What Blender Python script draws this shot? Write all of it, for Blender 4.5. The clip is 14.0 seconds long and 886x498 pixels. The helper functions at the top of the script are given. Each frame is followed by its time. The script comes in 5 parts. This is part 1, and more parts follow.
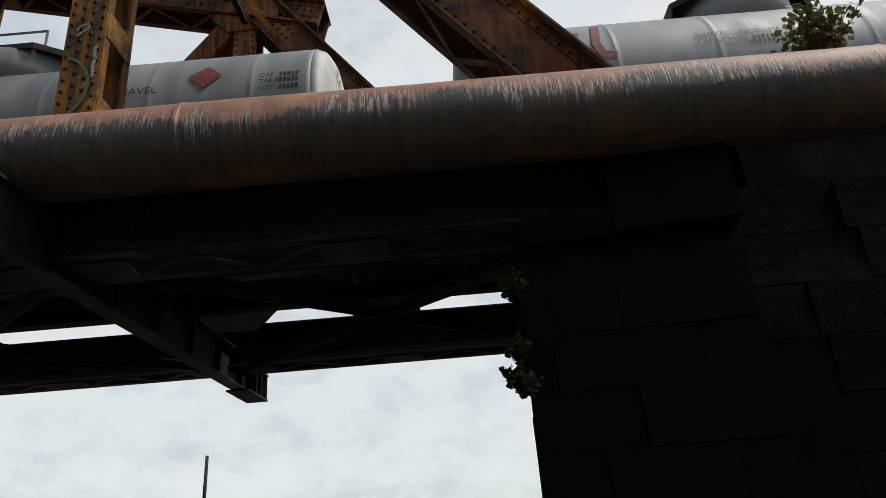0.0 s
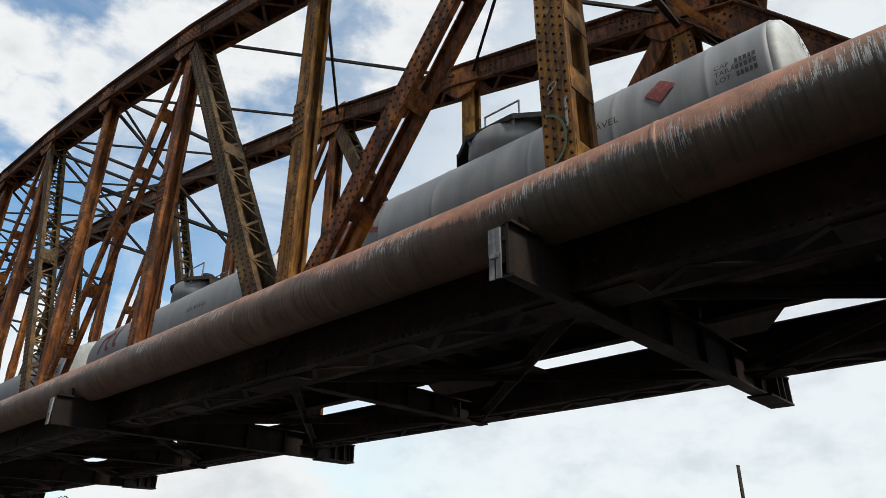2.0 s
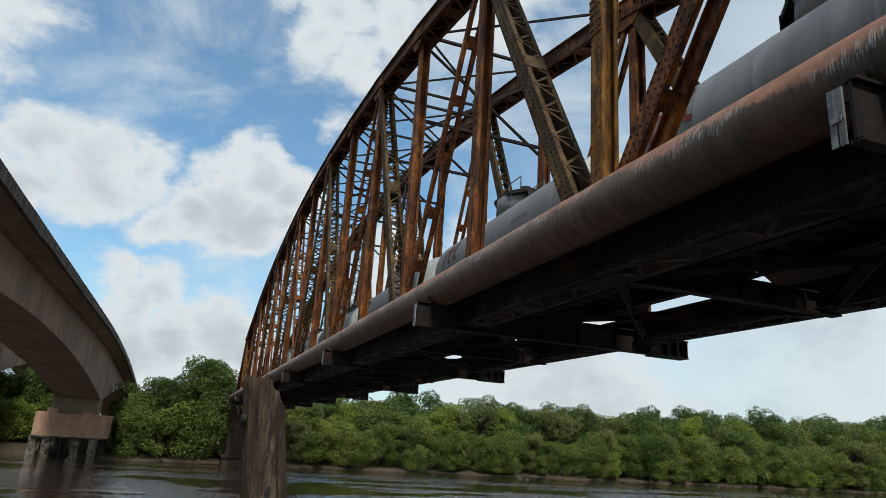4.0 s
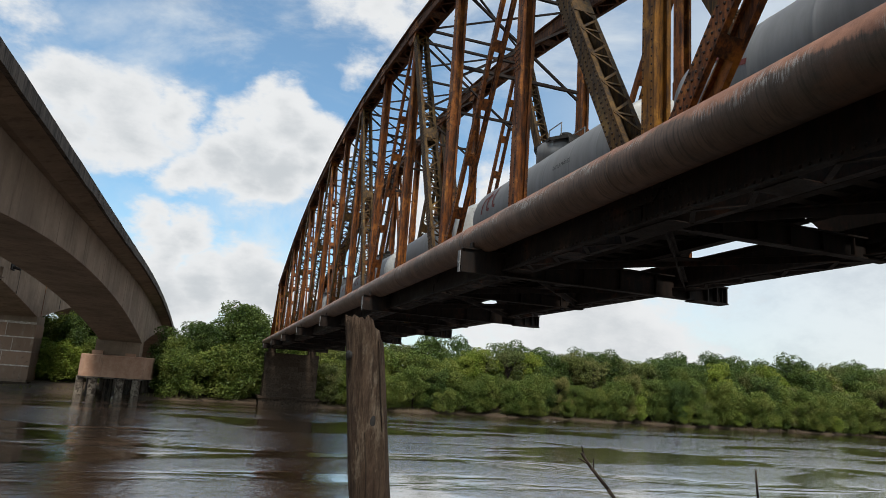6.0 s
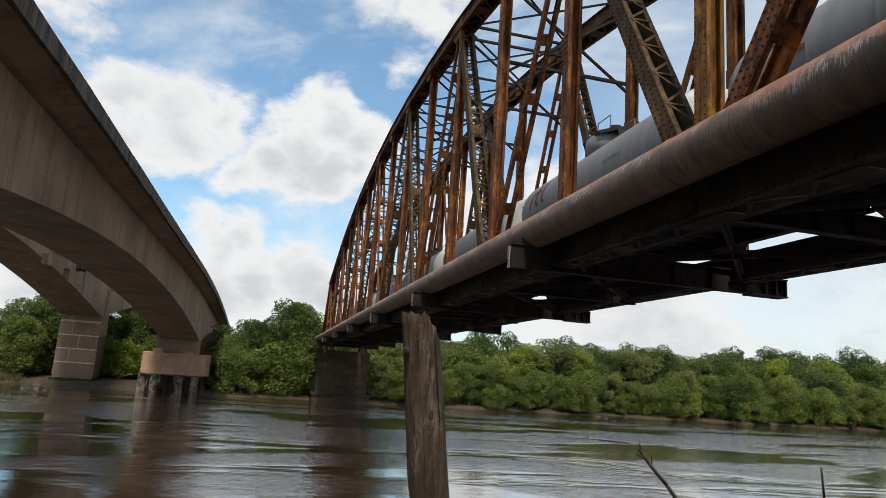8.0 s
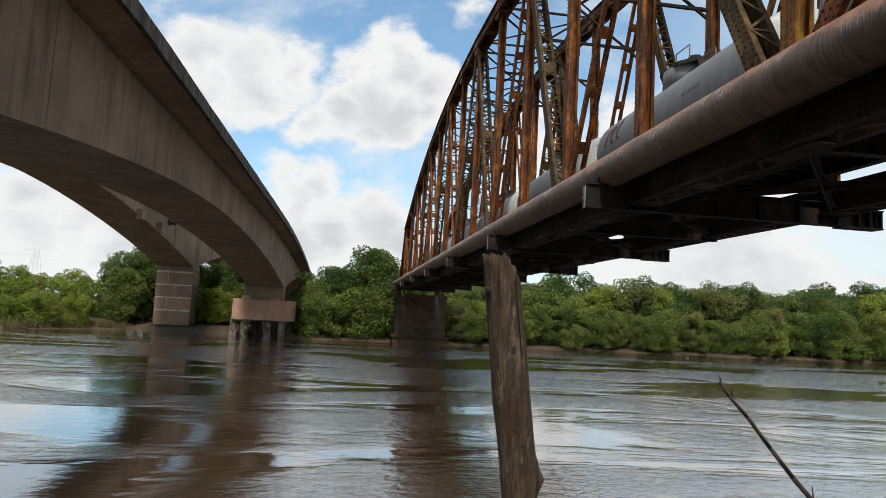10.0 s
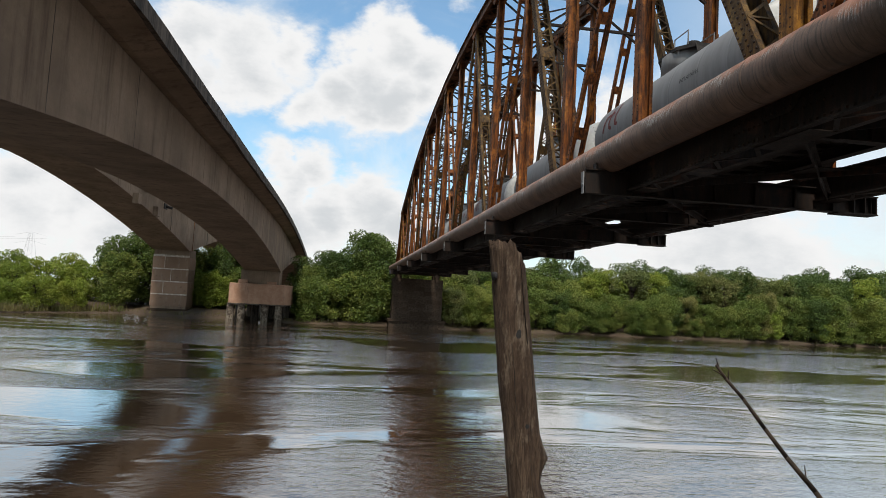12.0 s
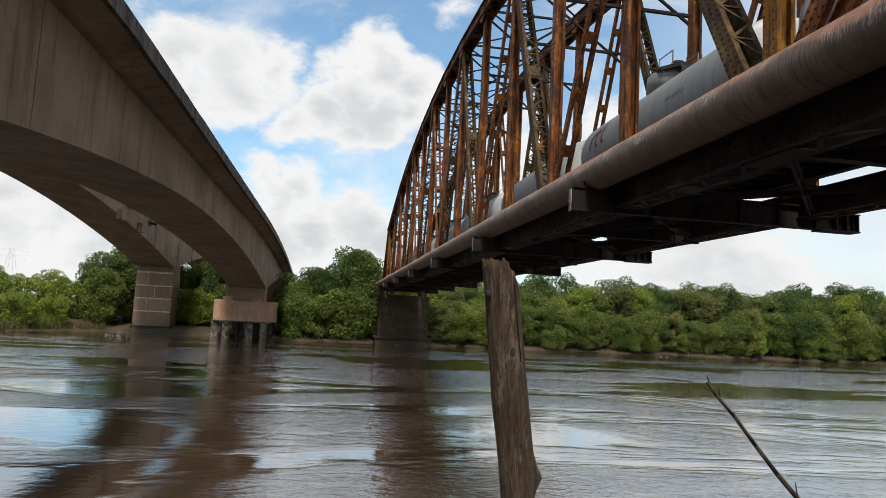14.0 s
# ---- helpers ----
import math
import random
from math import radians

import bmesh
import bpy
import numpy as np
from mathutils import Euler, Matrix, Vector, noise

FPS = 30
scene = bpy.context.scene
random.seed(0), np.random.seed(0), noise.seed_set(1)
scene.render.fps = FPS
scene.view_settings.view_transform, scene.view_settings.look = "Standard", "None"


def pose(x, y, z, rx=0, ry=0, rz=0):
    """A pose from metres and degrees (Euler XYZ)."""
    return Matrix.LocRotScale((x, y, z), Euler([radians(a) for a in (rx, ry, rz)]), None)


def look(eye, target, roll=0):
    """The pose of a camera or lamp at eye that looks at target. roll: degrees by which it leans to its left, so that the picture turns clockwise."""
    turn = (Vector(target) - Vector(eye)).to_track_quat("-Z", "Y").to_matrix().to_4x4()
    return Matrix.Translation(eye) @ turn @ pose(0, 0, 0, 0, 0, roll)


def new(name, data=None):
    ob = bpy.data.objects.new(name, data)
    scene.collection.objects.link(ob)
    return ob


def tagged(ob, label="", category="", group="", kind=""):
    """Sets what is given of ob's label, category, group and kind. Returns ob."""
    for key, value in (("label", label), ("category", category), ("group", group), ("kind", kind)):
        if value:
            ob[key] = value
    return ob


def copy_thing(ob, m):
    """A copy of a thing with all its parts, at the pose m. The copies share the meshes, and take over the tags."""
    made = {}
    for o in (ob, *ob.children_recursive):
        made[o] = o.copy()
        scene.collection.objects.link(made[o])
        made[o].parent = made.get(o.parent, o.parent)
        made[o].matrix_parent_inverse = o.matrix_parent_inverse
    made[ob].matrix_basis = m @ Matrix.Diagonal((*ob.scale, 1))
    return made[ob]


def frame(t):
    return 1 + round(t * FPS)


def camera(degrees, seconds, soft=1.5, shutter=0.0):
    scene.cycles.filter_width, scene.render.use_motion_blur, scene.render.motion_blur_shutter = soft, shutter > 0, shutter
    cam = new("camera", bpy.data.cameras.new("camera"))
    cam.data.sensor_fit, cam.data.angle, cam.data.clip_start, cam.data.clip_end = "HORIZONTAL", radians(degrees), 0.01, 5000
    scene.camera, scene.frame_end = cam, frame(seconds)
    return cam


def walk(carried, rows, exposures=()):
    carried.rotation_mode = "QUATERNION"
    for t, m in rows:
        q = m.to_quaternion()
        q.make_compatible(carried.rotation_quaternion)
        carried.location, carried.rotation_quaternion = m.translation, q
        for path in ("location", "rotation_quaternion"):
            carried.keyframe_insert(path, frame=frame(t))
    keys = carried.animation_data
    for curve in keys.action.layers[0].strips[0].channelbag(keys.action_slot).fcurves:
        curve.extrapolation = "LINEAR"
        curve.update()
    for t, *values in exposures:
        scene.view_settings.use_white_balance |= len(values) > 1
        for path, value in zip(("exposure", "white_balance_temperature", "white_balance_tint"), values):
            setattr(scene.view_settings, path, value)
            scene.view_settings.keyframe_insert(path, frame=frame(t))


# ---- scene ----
cam = camera(67.0, 14.0, soft=0.62)
PATH = [
    (0, (1.103, 0.348, 2.595), (2.949, 0.364, 3.364), -4.6),
    (0.5, (1.082, 0.428, 2.601), (2.877, 0.78, 3.409), -4.1),
    (1, (1.048, 0.488, 2.598), (2.736, 1.128, 3.459), -2.7),
    (1.5, (0.979, 0.559, 2.58), (2.521, 1.491, 3.447), -0.8),
    (2, (0.966, 0.583, 2.591), (2.305, 1.805, 3.434), 0.2),
    (2.5, (0.943, 0.546, 2.556), (1.871, 2.113, 3.382), 2.0),
    (3, (0.949, 0.531, 2.514), (1.654, 2.248, 3.258), 2.8),
    (3.5, (0.897, 0.501, 2.479), (1.58, 2.263, 3.135), 2.9),
    (3.7, (0.892, 0.508, 2.467), (1.563, 2.29, 3.079), 3.3),
    (5.8, (0.415, 0.413, 2.369), (1.019, 2.278, 2.764), 4.1),
    (6, (0.41, 0.422, 2.37), (1.014, 2.287, 2.763), 4.1),
    (6.5, (0.402, 0.424, 2.366), (0.994, 2.295, 2.754), 4.2),
    (7, (0.393, 0.418, 2.366), (0.977, 2.291, 2.753), 4.2),
    (7.5, (0.386, 0.423, 2.364), (0.952, 2.299, 2.765), 4.3),
    (8, (0.357, 0.398, 2.36), (0.827, 2.306, 2.733), 4.0),
    (8.5, (0.326, 0.375, 2.334), (0.637, 2.334, 2.59), 3.2),
    (8.7, (0.337, 0.421, 2.321), (0.632, 2.388, 2.523), 3.2),
    (10.8, (0.227, 0.118, 2.334), (0.494, 2.091, 2.519), 3.0),
    (11, (0.216, 0.116, 2.332), (0.483, 2.091, 2.498), 3.0),
    (11.5, (0.204, 0.125, 2.33), (0.479, 2.101, 2.472), 2.9),
    (12, (0.183, 0.11, 2.329), (0.469, 2.084, 2.476), 3.1),
    (12.5, (0.147, 0.084, 2.333), (0.416, 2.059, 2.492), 3.1),
    (13, (0.129, 0.085, 2.333), (0.388, 2.061, 2.503), 3.0),
    (13.5, (0.122, 0.084, 2.337), (0.387, 2.06, 2.495), 3.1),
    (14, (0.134, 0.123, 2.34), (0.458, 2.087, 2.538), 3.0),
]
walk(cam, [(t, look(eye, aim, roll)) for t, eye, aim, roll in PATH], [(0, -0.16, 6500, 10), (0.8, 0, 6500, 10), (2.4, 0.02, 6450, 9), (3.0, -0.16, 6150, 5), (3.6, -0.24, 6150, 5), (5.8, -0.09, 6450, 10), (14.0, 0.04, 6600, 11)])
# ---- light ----
SUN_DIR = Vector((-0.10, -0.55, 0.83)).normalized()
w = bpy.data.worlds.new("sky")
scene.world = w
w.use_nodes = True
nt = w.node_tree
bg = nt.nodes["Background"]
bg.inputs[1].default_value = 0.1


def wnode(kind):
    return nt.nodes.new(kind)


def wmath(op, a, b=None, clamp=False):
    n = wnode("ShaderNodeMath")
    n.operation, n.use_clamp = op, clamp
    for i, v in enumerate((a, b)):
        if v is None:
            continue
        if isinstance(v, (int, float)):
            n.inputs[i].default_value = v
        else:
            nt.links.new(v, n.inputs[i])
    return n.outputs[0]


def wramp(v, lo, hi):
    n = wnode("ShaderNodeMapRange")
    n.interpolation_type = "SMOOTHSTEP"
    nt.links.new(v, n.inputs[0])
    n.inputs[1].default_value, n.inputs[2].default_value = lo, hi
    return n.outputs[0]


def wmix(f, a, b):
    n = wnode("ShaderNodeMix")
    n.data_type = "RGBA"
    nt.links.new(f, n.inputs[0])
    for i, v in ((6, a), (7, b)):
        if isinstance(v, tuple):
            n.inputs[i].default_value = (*v, 1)
        else:
            nt.links.new(v, n.inputs[i])
    return n.outputs[2]


def wnoise(vec, scale, detail, rough, dist=0.0):
    n = wnode("ShaderNodeTexNoise")
    nt.links.new(vec, n.inputs["Vector"])
    n.inputs["Scale"].default_value, n.inputs["Detail"].default_value = scale, detail
    n.inputs["Roughness"].default_value, n.inputs["Distortion"].default_value = rough, dist
    return n.outputs[0]


sky = wnode("ShaderNodeTexSky")
sky.sky_type, sky.sun_disc = "NISHITA", False
sky.sun_elevation = math.asin(SUN_DIR.z)
sky.sun_rotation = math.atan2(SUN_DIR.x, SUN_DIR.y)
way = wnode("ShaderNodeTexCoord").outputs["Generated"]
split = wnode("ShaderNodeSeparateXYZ")
nt.links.new(way, split.inputs[0])
dx, dy, dz = split.outputs
stretch = wnode("ShaderNodeMapping")
nt.links.new(way, stretch.inputs[0])
stretch.inputs["Scale"].default_value = (1, 1, 1.7)
puff = wnoise(stretch.outputs[0], 9.0, 10, 0.6)
veil_map = wnode("ShaderNodeMapping")
nt.links.new(way, veil_map.inputs[0])
veil_map.inputs["Scale"].default_value = (1.0, 1.0, 2.0)
veil_map.inputs["Rotation"].default_value = (0.5, 0.35, 0.2)
veil = wnoise(veil_map.outputs[0], 3.0, 7, 0.6, 0.5)
# heaps of cumulus: direction (azimuth from +y to +x, elevation), spread, thickness
HEAPS = [(-13.2, 19.2, 0.055, 1), (-9.5, 19.3, 0.065, 1), (-5.6, 19.4, 0.05, 1), (-9.0, 17.0, 0.06, 1), (-14.5, 16.5, 0.05, 1),
         (3.0, 20.4, 0.06, 1.2), (0.5, 18.6, 0.065, 1.2), (5.3, 19.3, 0.055, 1.1), (-2.0, 17.0, 0.055, 1.2), (-4.6, 15.3, 0.045, 1), (2.6, 16.6, 0.065, 1.2), (5.6, 17.2, 0.045, 1), (0.0, 15.5, 0.05, 1.1),
         (-6.2, 10.4, 0.042, 1.1), (-3.2, 10.1, 0.05, 1.1), (-4.8, 8.6, 0.055, 1.1), (1.5, 7.2, 0.06, 1.1), (-1.7, 6.7, 0.055, 1.1), (3.8, 6.0, 0.055, 1), (-5.0, 4.2, 0.1, 1), (6.0, 4.0, 0.07, 1),
         (-24.7, 7.6, 0.055, 1), (-23.2, 4.4, 0.075, 1), (-20.5, 5.4, 0.055, 1), (-18.0, 3.6, 0.065, 1), (-28.0, 4.0, 0.08, 1), (-39.0, 9.0, 0.13, 1.1), (-47.0, 11.0, 0.14, 1.1), (-28.0, 20.0, 0.16, 1), (-31.0, 12.0, 0.12, 1), (-21.0, 27.0, 0.1, 0.9), (-36.0, 30.0, 0.16, 0.9), (-37.0, 21.0, 0.16, 1.1), (-46.0, 24.0, 0.22, 1.1), (-31.0, 25.0, 0.13, 1),
         (3.0, 35.0, 0.035, 0.5), (8.0, 34.5, 0.05, 0.55), (7.3, 31.8, 0.045, 0.55), (10.8, 31.0, 0.045, 0.5), (14.5, 33.5, 0.06, 0.6), (12.0, 28.4, 0.04, 0.42), (9.2, 26.0, 0.03, 0.42), (22.0, 38.0, 0.12, 0.7), (46.0, 42.5, 0.11, 0.8), (29.0, 42.0, 0.08, 0.8),
         (17.0, 12.5, 0.1, 1), (25.0, 14.5, 0.1, 1), (30.0, 5.0, 0.2, 1), (-40.0, 14.0, 0.16, 1), (-75.0, 20.0, 0.3, 1), (-130.0, 24.0, 0.35, 1), (165.0, 30.0, 0.3, 1), (120.0, 25.0, 0.35, 1)]
bend = wnode("ShaderNodeTexNoise")
nt.links.new(stretch.outputs[0], bend.inputs["Vector"])
bend.inputs["Scale"].default_value, bend.inputs["Detail"].default_value, bend.inputs["Roughness"].default_value = 8.0, 5, 0.6
shift = wnode("ShaderNodeVectorMath")
shift.operation = "MULTIPLY_ADD"
nt.links.new(bend.outputs["Color"], shift.inputs[0])
shift.inputs[1].default_value = (0.11, 0.11, 0.09)
shift.inputs[2].default_value = (-0.055, -0.055, -0.045)
bent = wnode("ShaderNodeVectorMath")
bent.operation = "ADD"
nt.links.new(way, bent.inputs[0])
nt.links.new(shift.outputs[0], bent.inputs[1])
heap = None
for az, el, r, thick in HEAPS:
    a, e = radians(az), radians(el)
    n = wnode("ShaderNodeVectorMath")
    n.operation = "DISTANCE"
    nt.links.new(bent.outputs[0], n.inputs[0])
    n.inputs[1].default_value = (math.sin(a) * math.cos(e), math.cos(a) * math.cos(e), math.sin(e))
    v = wmath("SUBTRACT", thick, wmath("MULTIPLY", n.outputs["Value"], thick / r))
    heap = v if heap is None else wmath("MAXIMUM", heap, v)
heap = wmath("MAXIMUM", heap, -0.7)
dense = wmath("ADD", wmath("MULTIPLY", heap, 0.62), wmath("MULTIPLY", wmath("SUBTRACT", puff, 0.47), 1.2))
cumulus = wramp(dense, -0.05, 0.3)
# thin veil, thicker towards +x and near the horizon
east = wramp(dx, 0.25, 0.8)
low = wramp(dz, 0.22, 0.0)
cirrus = wmath("ADD", wmath("MULTIPLY", wramp(veil, 0.4, 0.68), 0.72), 0.07)
cover = wmath("MAXIMUM", cirrus, wmath("MAXIMUM", wmath("MULTIPLY", east, 0.93), wmath("MULTIPLY", low, 0.75)))
grey = wramp(wmath("ADD", dense, wmath("MULTIPLY", wmath("SUBTRACT", veil, 0.5), 0.8)), 0.22, 0.85)
soft_noise = wramp(puff, 0.42, 0.72)
veil_col = wmix(soft_noise, (8.6, 9.0, 9.1), (6.9, 7.3, 7.6))
cloud_col = wmix(grey, (8.75, 8.9, 8.95), (6.35, 6.7, 6.95))
blue = wnode("ShaderNodeMix")
blue.data_type, blue.blend_type = "RGBA", "MULTIPLY"
blue.inputs[0].default_value = 1
nt.links.new(sky.outputs[0], blue.inputs[6])
blue.inputs[7].default_value = (1.3, 1.8, 1.86, 1)
col = wmix(cover, blue.outputs[2], veil_col)
col = wmix(cumulus, col, cloud_col)
nt.links.new(col, bg.inputs[0])

sun = new("sun", bpy.data.lights.new("sun", "SUN"))
sun.data.energy, sun.data.angle, sun.data.color = 3.5, radians(7.0), (1.0, 0.95, 0.86)
sun.matrix_world = look(SUN_DIR * 40, (0, 0, 0))


# ---- materials ----
class Mat:
    """A node material in the making: colours mixed by noises, then gloss and relief."""

    def __init__(self, name, rough=0.85, metal=0.0, spec=0.4):
        self.m = bpy.data.materials.new(name)
        self.m.use_nodes = True
        self.t = self.m.node_tree
        self.b = self.t.nodes["Principled BSDF"]
        self.b.inputs["Roughness"].default_value = rough
        self.b.inputs["Metallic"].default_value = metal
        self.b.inputs["Specular IOR Level"].default_value = spec
        self.pos = self.t.nodes.new("ShaderNodeNewGeometry").outputs["Position"]
        self.nrm = self.t.nodes.new("ShaderNodeNewGeometry").outputs["Normal"]

    def link(self, a, b):
        self.t.links.new(a, b)

    def coord(self, scale=(1, 1, 1), rot=(0, 0, 0), src=None):
        n = self.t.nodes.new("ShaderNodeMapping")
        self.link(src or self.pos, n.inputs[0])
        n.inputs["Scale"].default_value = scale
        n.inputs["Rotation"].default_value = rot
        return n.outputs[0]

    def noise(self, scale, detail=5, rough=0.6, vec=None, dist=0.0):
        n = self.t.nodes.new("ShaderNodeTexNoise")
        self.link(vec or self.pos, n.inputs["Vector"])
        n.inputs["Scale"].default_value, n.inputs["Detail"].default_value = scale, detail
        n.inputs["Roughness"].default_value, n.inputs["Distortion"].default_value = rough, dist
        return n.outputs[0]

    def ramp(self, v, lo, hi, a=0.0, b=1.0):
        n = self.t.nodes.new("ShaderNodeMapRange")
        n.interpolation_type = "SMOOTHSTEP"
        self.link(v, n.inputs[0])
        for i, x in enumerate((lo, hi, a, b)):
            n.inputs[i + 1].default_value = x
        return n.outputs[0]

    def math(self, op, a, b):
        n = self.t.nodes.new("ShaderNodeMath")
        n.operation = op
        for i, v in enumerate((a, b)):
            if isinstance(v, (int, float)):
                n.inputs[i].default_value = v
            else:
                self.link(v, n.inputs[i])
        return n.outputs[0]

    def mix(self, f, a, b, blend="MIX"):
        n = self.t.nodes.new("ShaderNodeMix")
        n.data_type, n.blend_type = "RGBA", blend
        if isinstance(f, (int, float)):
            n.inputs[0].default_value = f
        else:
            self.link(f, n.inputs[0])
        for i, v in ((6, a), (7, b)):
            if isinstance(v, tuple):
                n.inputs[i].default_value = (*v, 1)
            else:
                self.link(v, n.inputs[i])
        return n.outputs[2]

    def part_of(self, v, axis):
        n = self.t.nodes.new("ShaderNodeSeparateXYZ")
        self.link(v, n.inputs[0])
        return n.outputs[axis]

    def random(self, island=False):
        if island:
            return self.t.nodes.new("ShaderNodeNewGeometry").outputs["Random Per Island"]
        return self.t.nodes.new("ShaderNodeObjectInfo").outputs["Random"]

    def bump(self, v, dist, strength=1.0):
        n = self.t.nodes.new("ShaderNodeBump")
        n.inputs["Strength"].default_value, n.inputs["Distance"].default_value = strength, dist
        self.link(v, n.inputs["Height"])
        self.link(n.outputs[0], self.b.inputs["Normal"])

    def done(self, col, rough=None):
        if isinstance(col, tuple):
            self.b.inputs["Base Color"].default_value = (*col, 1)
        else:
            self.link(col, self.b.inputs["Base Color"])
        if rough is not None:
            self.link(rough, self.b.inputs["Roughness"])
        return self.m


def steel(name, dark, mid, light, amount=0.5):
    """Old painted steel, rusted: flakes of light over mid, dark runs and soot."""
    m = Mat(name, 0.82, 0.0, 0.35)
    runs = m.noise(3.0, 6, 0.65, m.coord((4.0, 4.0, 0.55)))
    blot = m.noise(1.1, 6, 0.7)
    grit = m.noise(38, 4, 0.7)
    c = m.mix(m.ramp(runs, 0.35, 0.68), dark, mid)
    c = m.mix(m.ramp(blot, 0.62 - 0.2 * amount, 0.8 - 0.15 * amount), c, light)
    c = m.mix(m.ramp(grit, 0.5, 0.75, 0.0, 0.55), c, dark)
    m.bump(m.math("ADD", grit, m.math("MULTIPLY", blot, 2.0)), 0.006, 0.6)
    return m.done(c, m.ramp(blot, 0.3, 0.7, 0.9, 0.65))


M_RUST = steel("rust_orange_steel", (0.032, 0.011, 0.003), (0.235, 0.066, 0.008), (0.42, 0.14, 0.013), 0.6)
M_OCHRE = steel("ochre_painted_steel", (0.045, 0.018, 0.004), (0.28, 0.112, 0.009), (0.45, 0.2, 0.02), 0.6)
M_OLIVE = steel("olive_dark_steel", (0.022, 0.011, 0.0035), (0.115, 0.056, 0.008), (0.215, 0.115, 0.014), 0.45)
M_RIVET = steel("dark_rivet_steel", (0.012, 0.006, 0.003), (0.035, 0.015, 0.006), (0.06, 0.025, 0.008), 0.3)
# Rusty brown steel, darkened so its colour carries the shade under the deck.
M_SHADE_STEEL = steel("shade_brown_steel", (0.005, 0.0027, 0.0015), (0.02, 0.0085, 0.0035), (0.075, 0.022, 0.0065), 0.35)
M_CHORD = steel("red_brown_chord_steel", (0.02, 0.0075, 0.0025), (0.13, 0.04, 0.0065), (0.29, 0.095, 0.012), 0.5)
M_GALV = steel("galvanised_plate", (0.12, 0.12, 0.12), (0.32, 0.32, 0.32), (0.45, 0.45, 0.44), 0.5)

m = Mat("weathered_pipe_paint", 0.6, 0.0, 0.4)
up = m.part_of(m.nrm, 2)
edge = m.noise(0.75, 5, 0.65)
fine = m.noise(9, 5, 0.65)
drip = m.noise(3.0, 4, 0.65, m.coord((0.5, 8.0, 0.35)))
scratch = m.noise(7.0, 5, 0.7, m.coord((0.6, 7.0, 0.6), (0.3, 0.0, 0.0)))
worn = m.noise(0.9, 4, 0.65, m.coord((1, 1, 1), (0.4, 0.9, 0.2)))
# by the landing more primer is left on top; shade below is painted dark
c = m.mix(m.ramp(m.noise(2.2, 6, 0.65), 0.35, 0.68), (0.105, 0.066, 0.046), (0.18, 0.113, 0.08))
primer_and_shade = m.ramp(m.part_of(m.pos, 1), 9.0, 2.5)
c = m.mix(m.math("MULTIPLY", primer_and_shade, 0.75), c, m.mix(m.ramp(m.noise(5, 5, 0.7), 0.35, 0.7), (0.03, 0.029, 0.02), (0.062, 0.057, 0.042)))
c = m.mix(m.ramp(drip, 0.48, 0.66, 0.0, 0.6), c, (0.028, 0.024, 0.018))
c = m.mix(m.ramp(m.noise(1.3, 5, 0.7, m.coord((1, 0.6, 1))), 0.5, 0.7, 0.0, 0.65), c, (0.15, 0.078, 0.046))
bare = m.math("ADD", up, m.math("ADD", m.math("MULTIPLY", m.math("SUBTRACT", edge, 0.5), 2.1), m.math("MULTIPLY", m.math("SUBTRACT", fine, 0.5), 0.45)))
limit = m.math("SUBTRACT", m.math("ADD", bare, m.math("MULTIPLY", primer_and_shade, 0.3)), m.math("MULTIPLY", m.math("SUBTRACT", drip, 0.5), 0.6))
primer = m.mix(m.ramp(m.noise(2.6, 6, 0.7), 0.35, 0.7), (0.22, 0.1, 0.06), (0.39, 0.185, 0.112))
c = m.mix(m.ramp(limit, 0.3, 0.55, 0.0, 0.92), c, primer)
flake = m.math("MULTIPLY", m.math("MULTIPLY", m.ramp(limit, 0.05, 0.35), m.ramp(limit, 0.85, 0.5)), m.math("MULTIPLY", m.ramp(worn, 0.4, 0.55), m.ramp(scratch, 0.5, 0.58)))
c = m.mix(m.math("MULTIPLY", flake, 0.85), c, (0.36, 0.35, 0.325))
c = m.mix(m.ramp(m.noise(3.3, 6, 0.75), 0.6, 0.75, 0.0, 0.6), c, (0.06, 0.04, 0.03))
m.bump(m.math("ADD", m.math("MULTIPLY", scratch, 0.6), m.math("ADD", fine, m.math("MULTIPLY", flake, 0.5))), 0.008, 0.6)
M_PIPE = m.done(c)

m = Mat("grey_tank_paint", 0.45, 0.0, 0.5)
streak = m.noise(1.6, 5, 0.6, m.coord((1, 2.5, 0.35)))
spots = m.noise(5, 6, 0.7)
c = m.mix(m.ramp(streak, 0.3, 0.7), (0.17, 0.17, 0.168), (0.245, 0.246, 0.246))
c = m.mix(m.ramp(spots, 0.62, 0.74, 0.0, 0.5), c, (0.12, 0.115, 0.11))
c = m.mix(m.ramp(m.noise(0.7, 4, 0.6), 0.5, 0.75, 0.0, 0.4), c, (0.16, 0.15, 0.145))
m.bump(spots, 0.004, 0.4)
M_TANK = m.done(c, m.ramp(streak, 0.3, 0.7, 0.5, 0.7))

m = Mat("white_tank_end_paint", 0.6)
s1 = m.noise(3, 6, 0.7)
c = m.mix(m.ramp(s1, 0.35, 0.7), (0.42, 0.41, 0.38), (0.58, 0.57, 0.54))
c = m.mix(m.ramp(m.noise(11, 5, 0.7), 0.62, 0.72, 0.0, 0.8), c, (0.16, 0.12, 0.1))
M_WHITE = m.done(c)

m = Mat("black_stencil_paint", 0.7)
M_INK = m.done(m.mix(m.ramp(m.noise(30, 4, 0.7), 0.5, 0.7), (0.015, 0.015, 0.016), (0.09, 0.09, 0.095)))
m = Mat("red_brown_paint", 0.7)
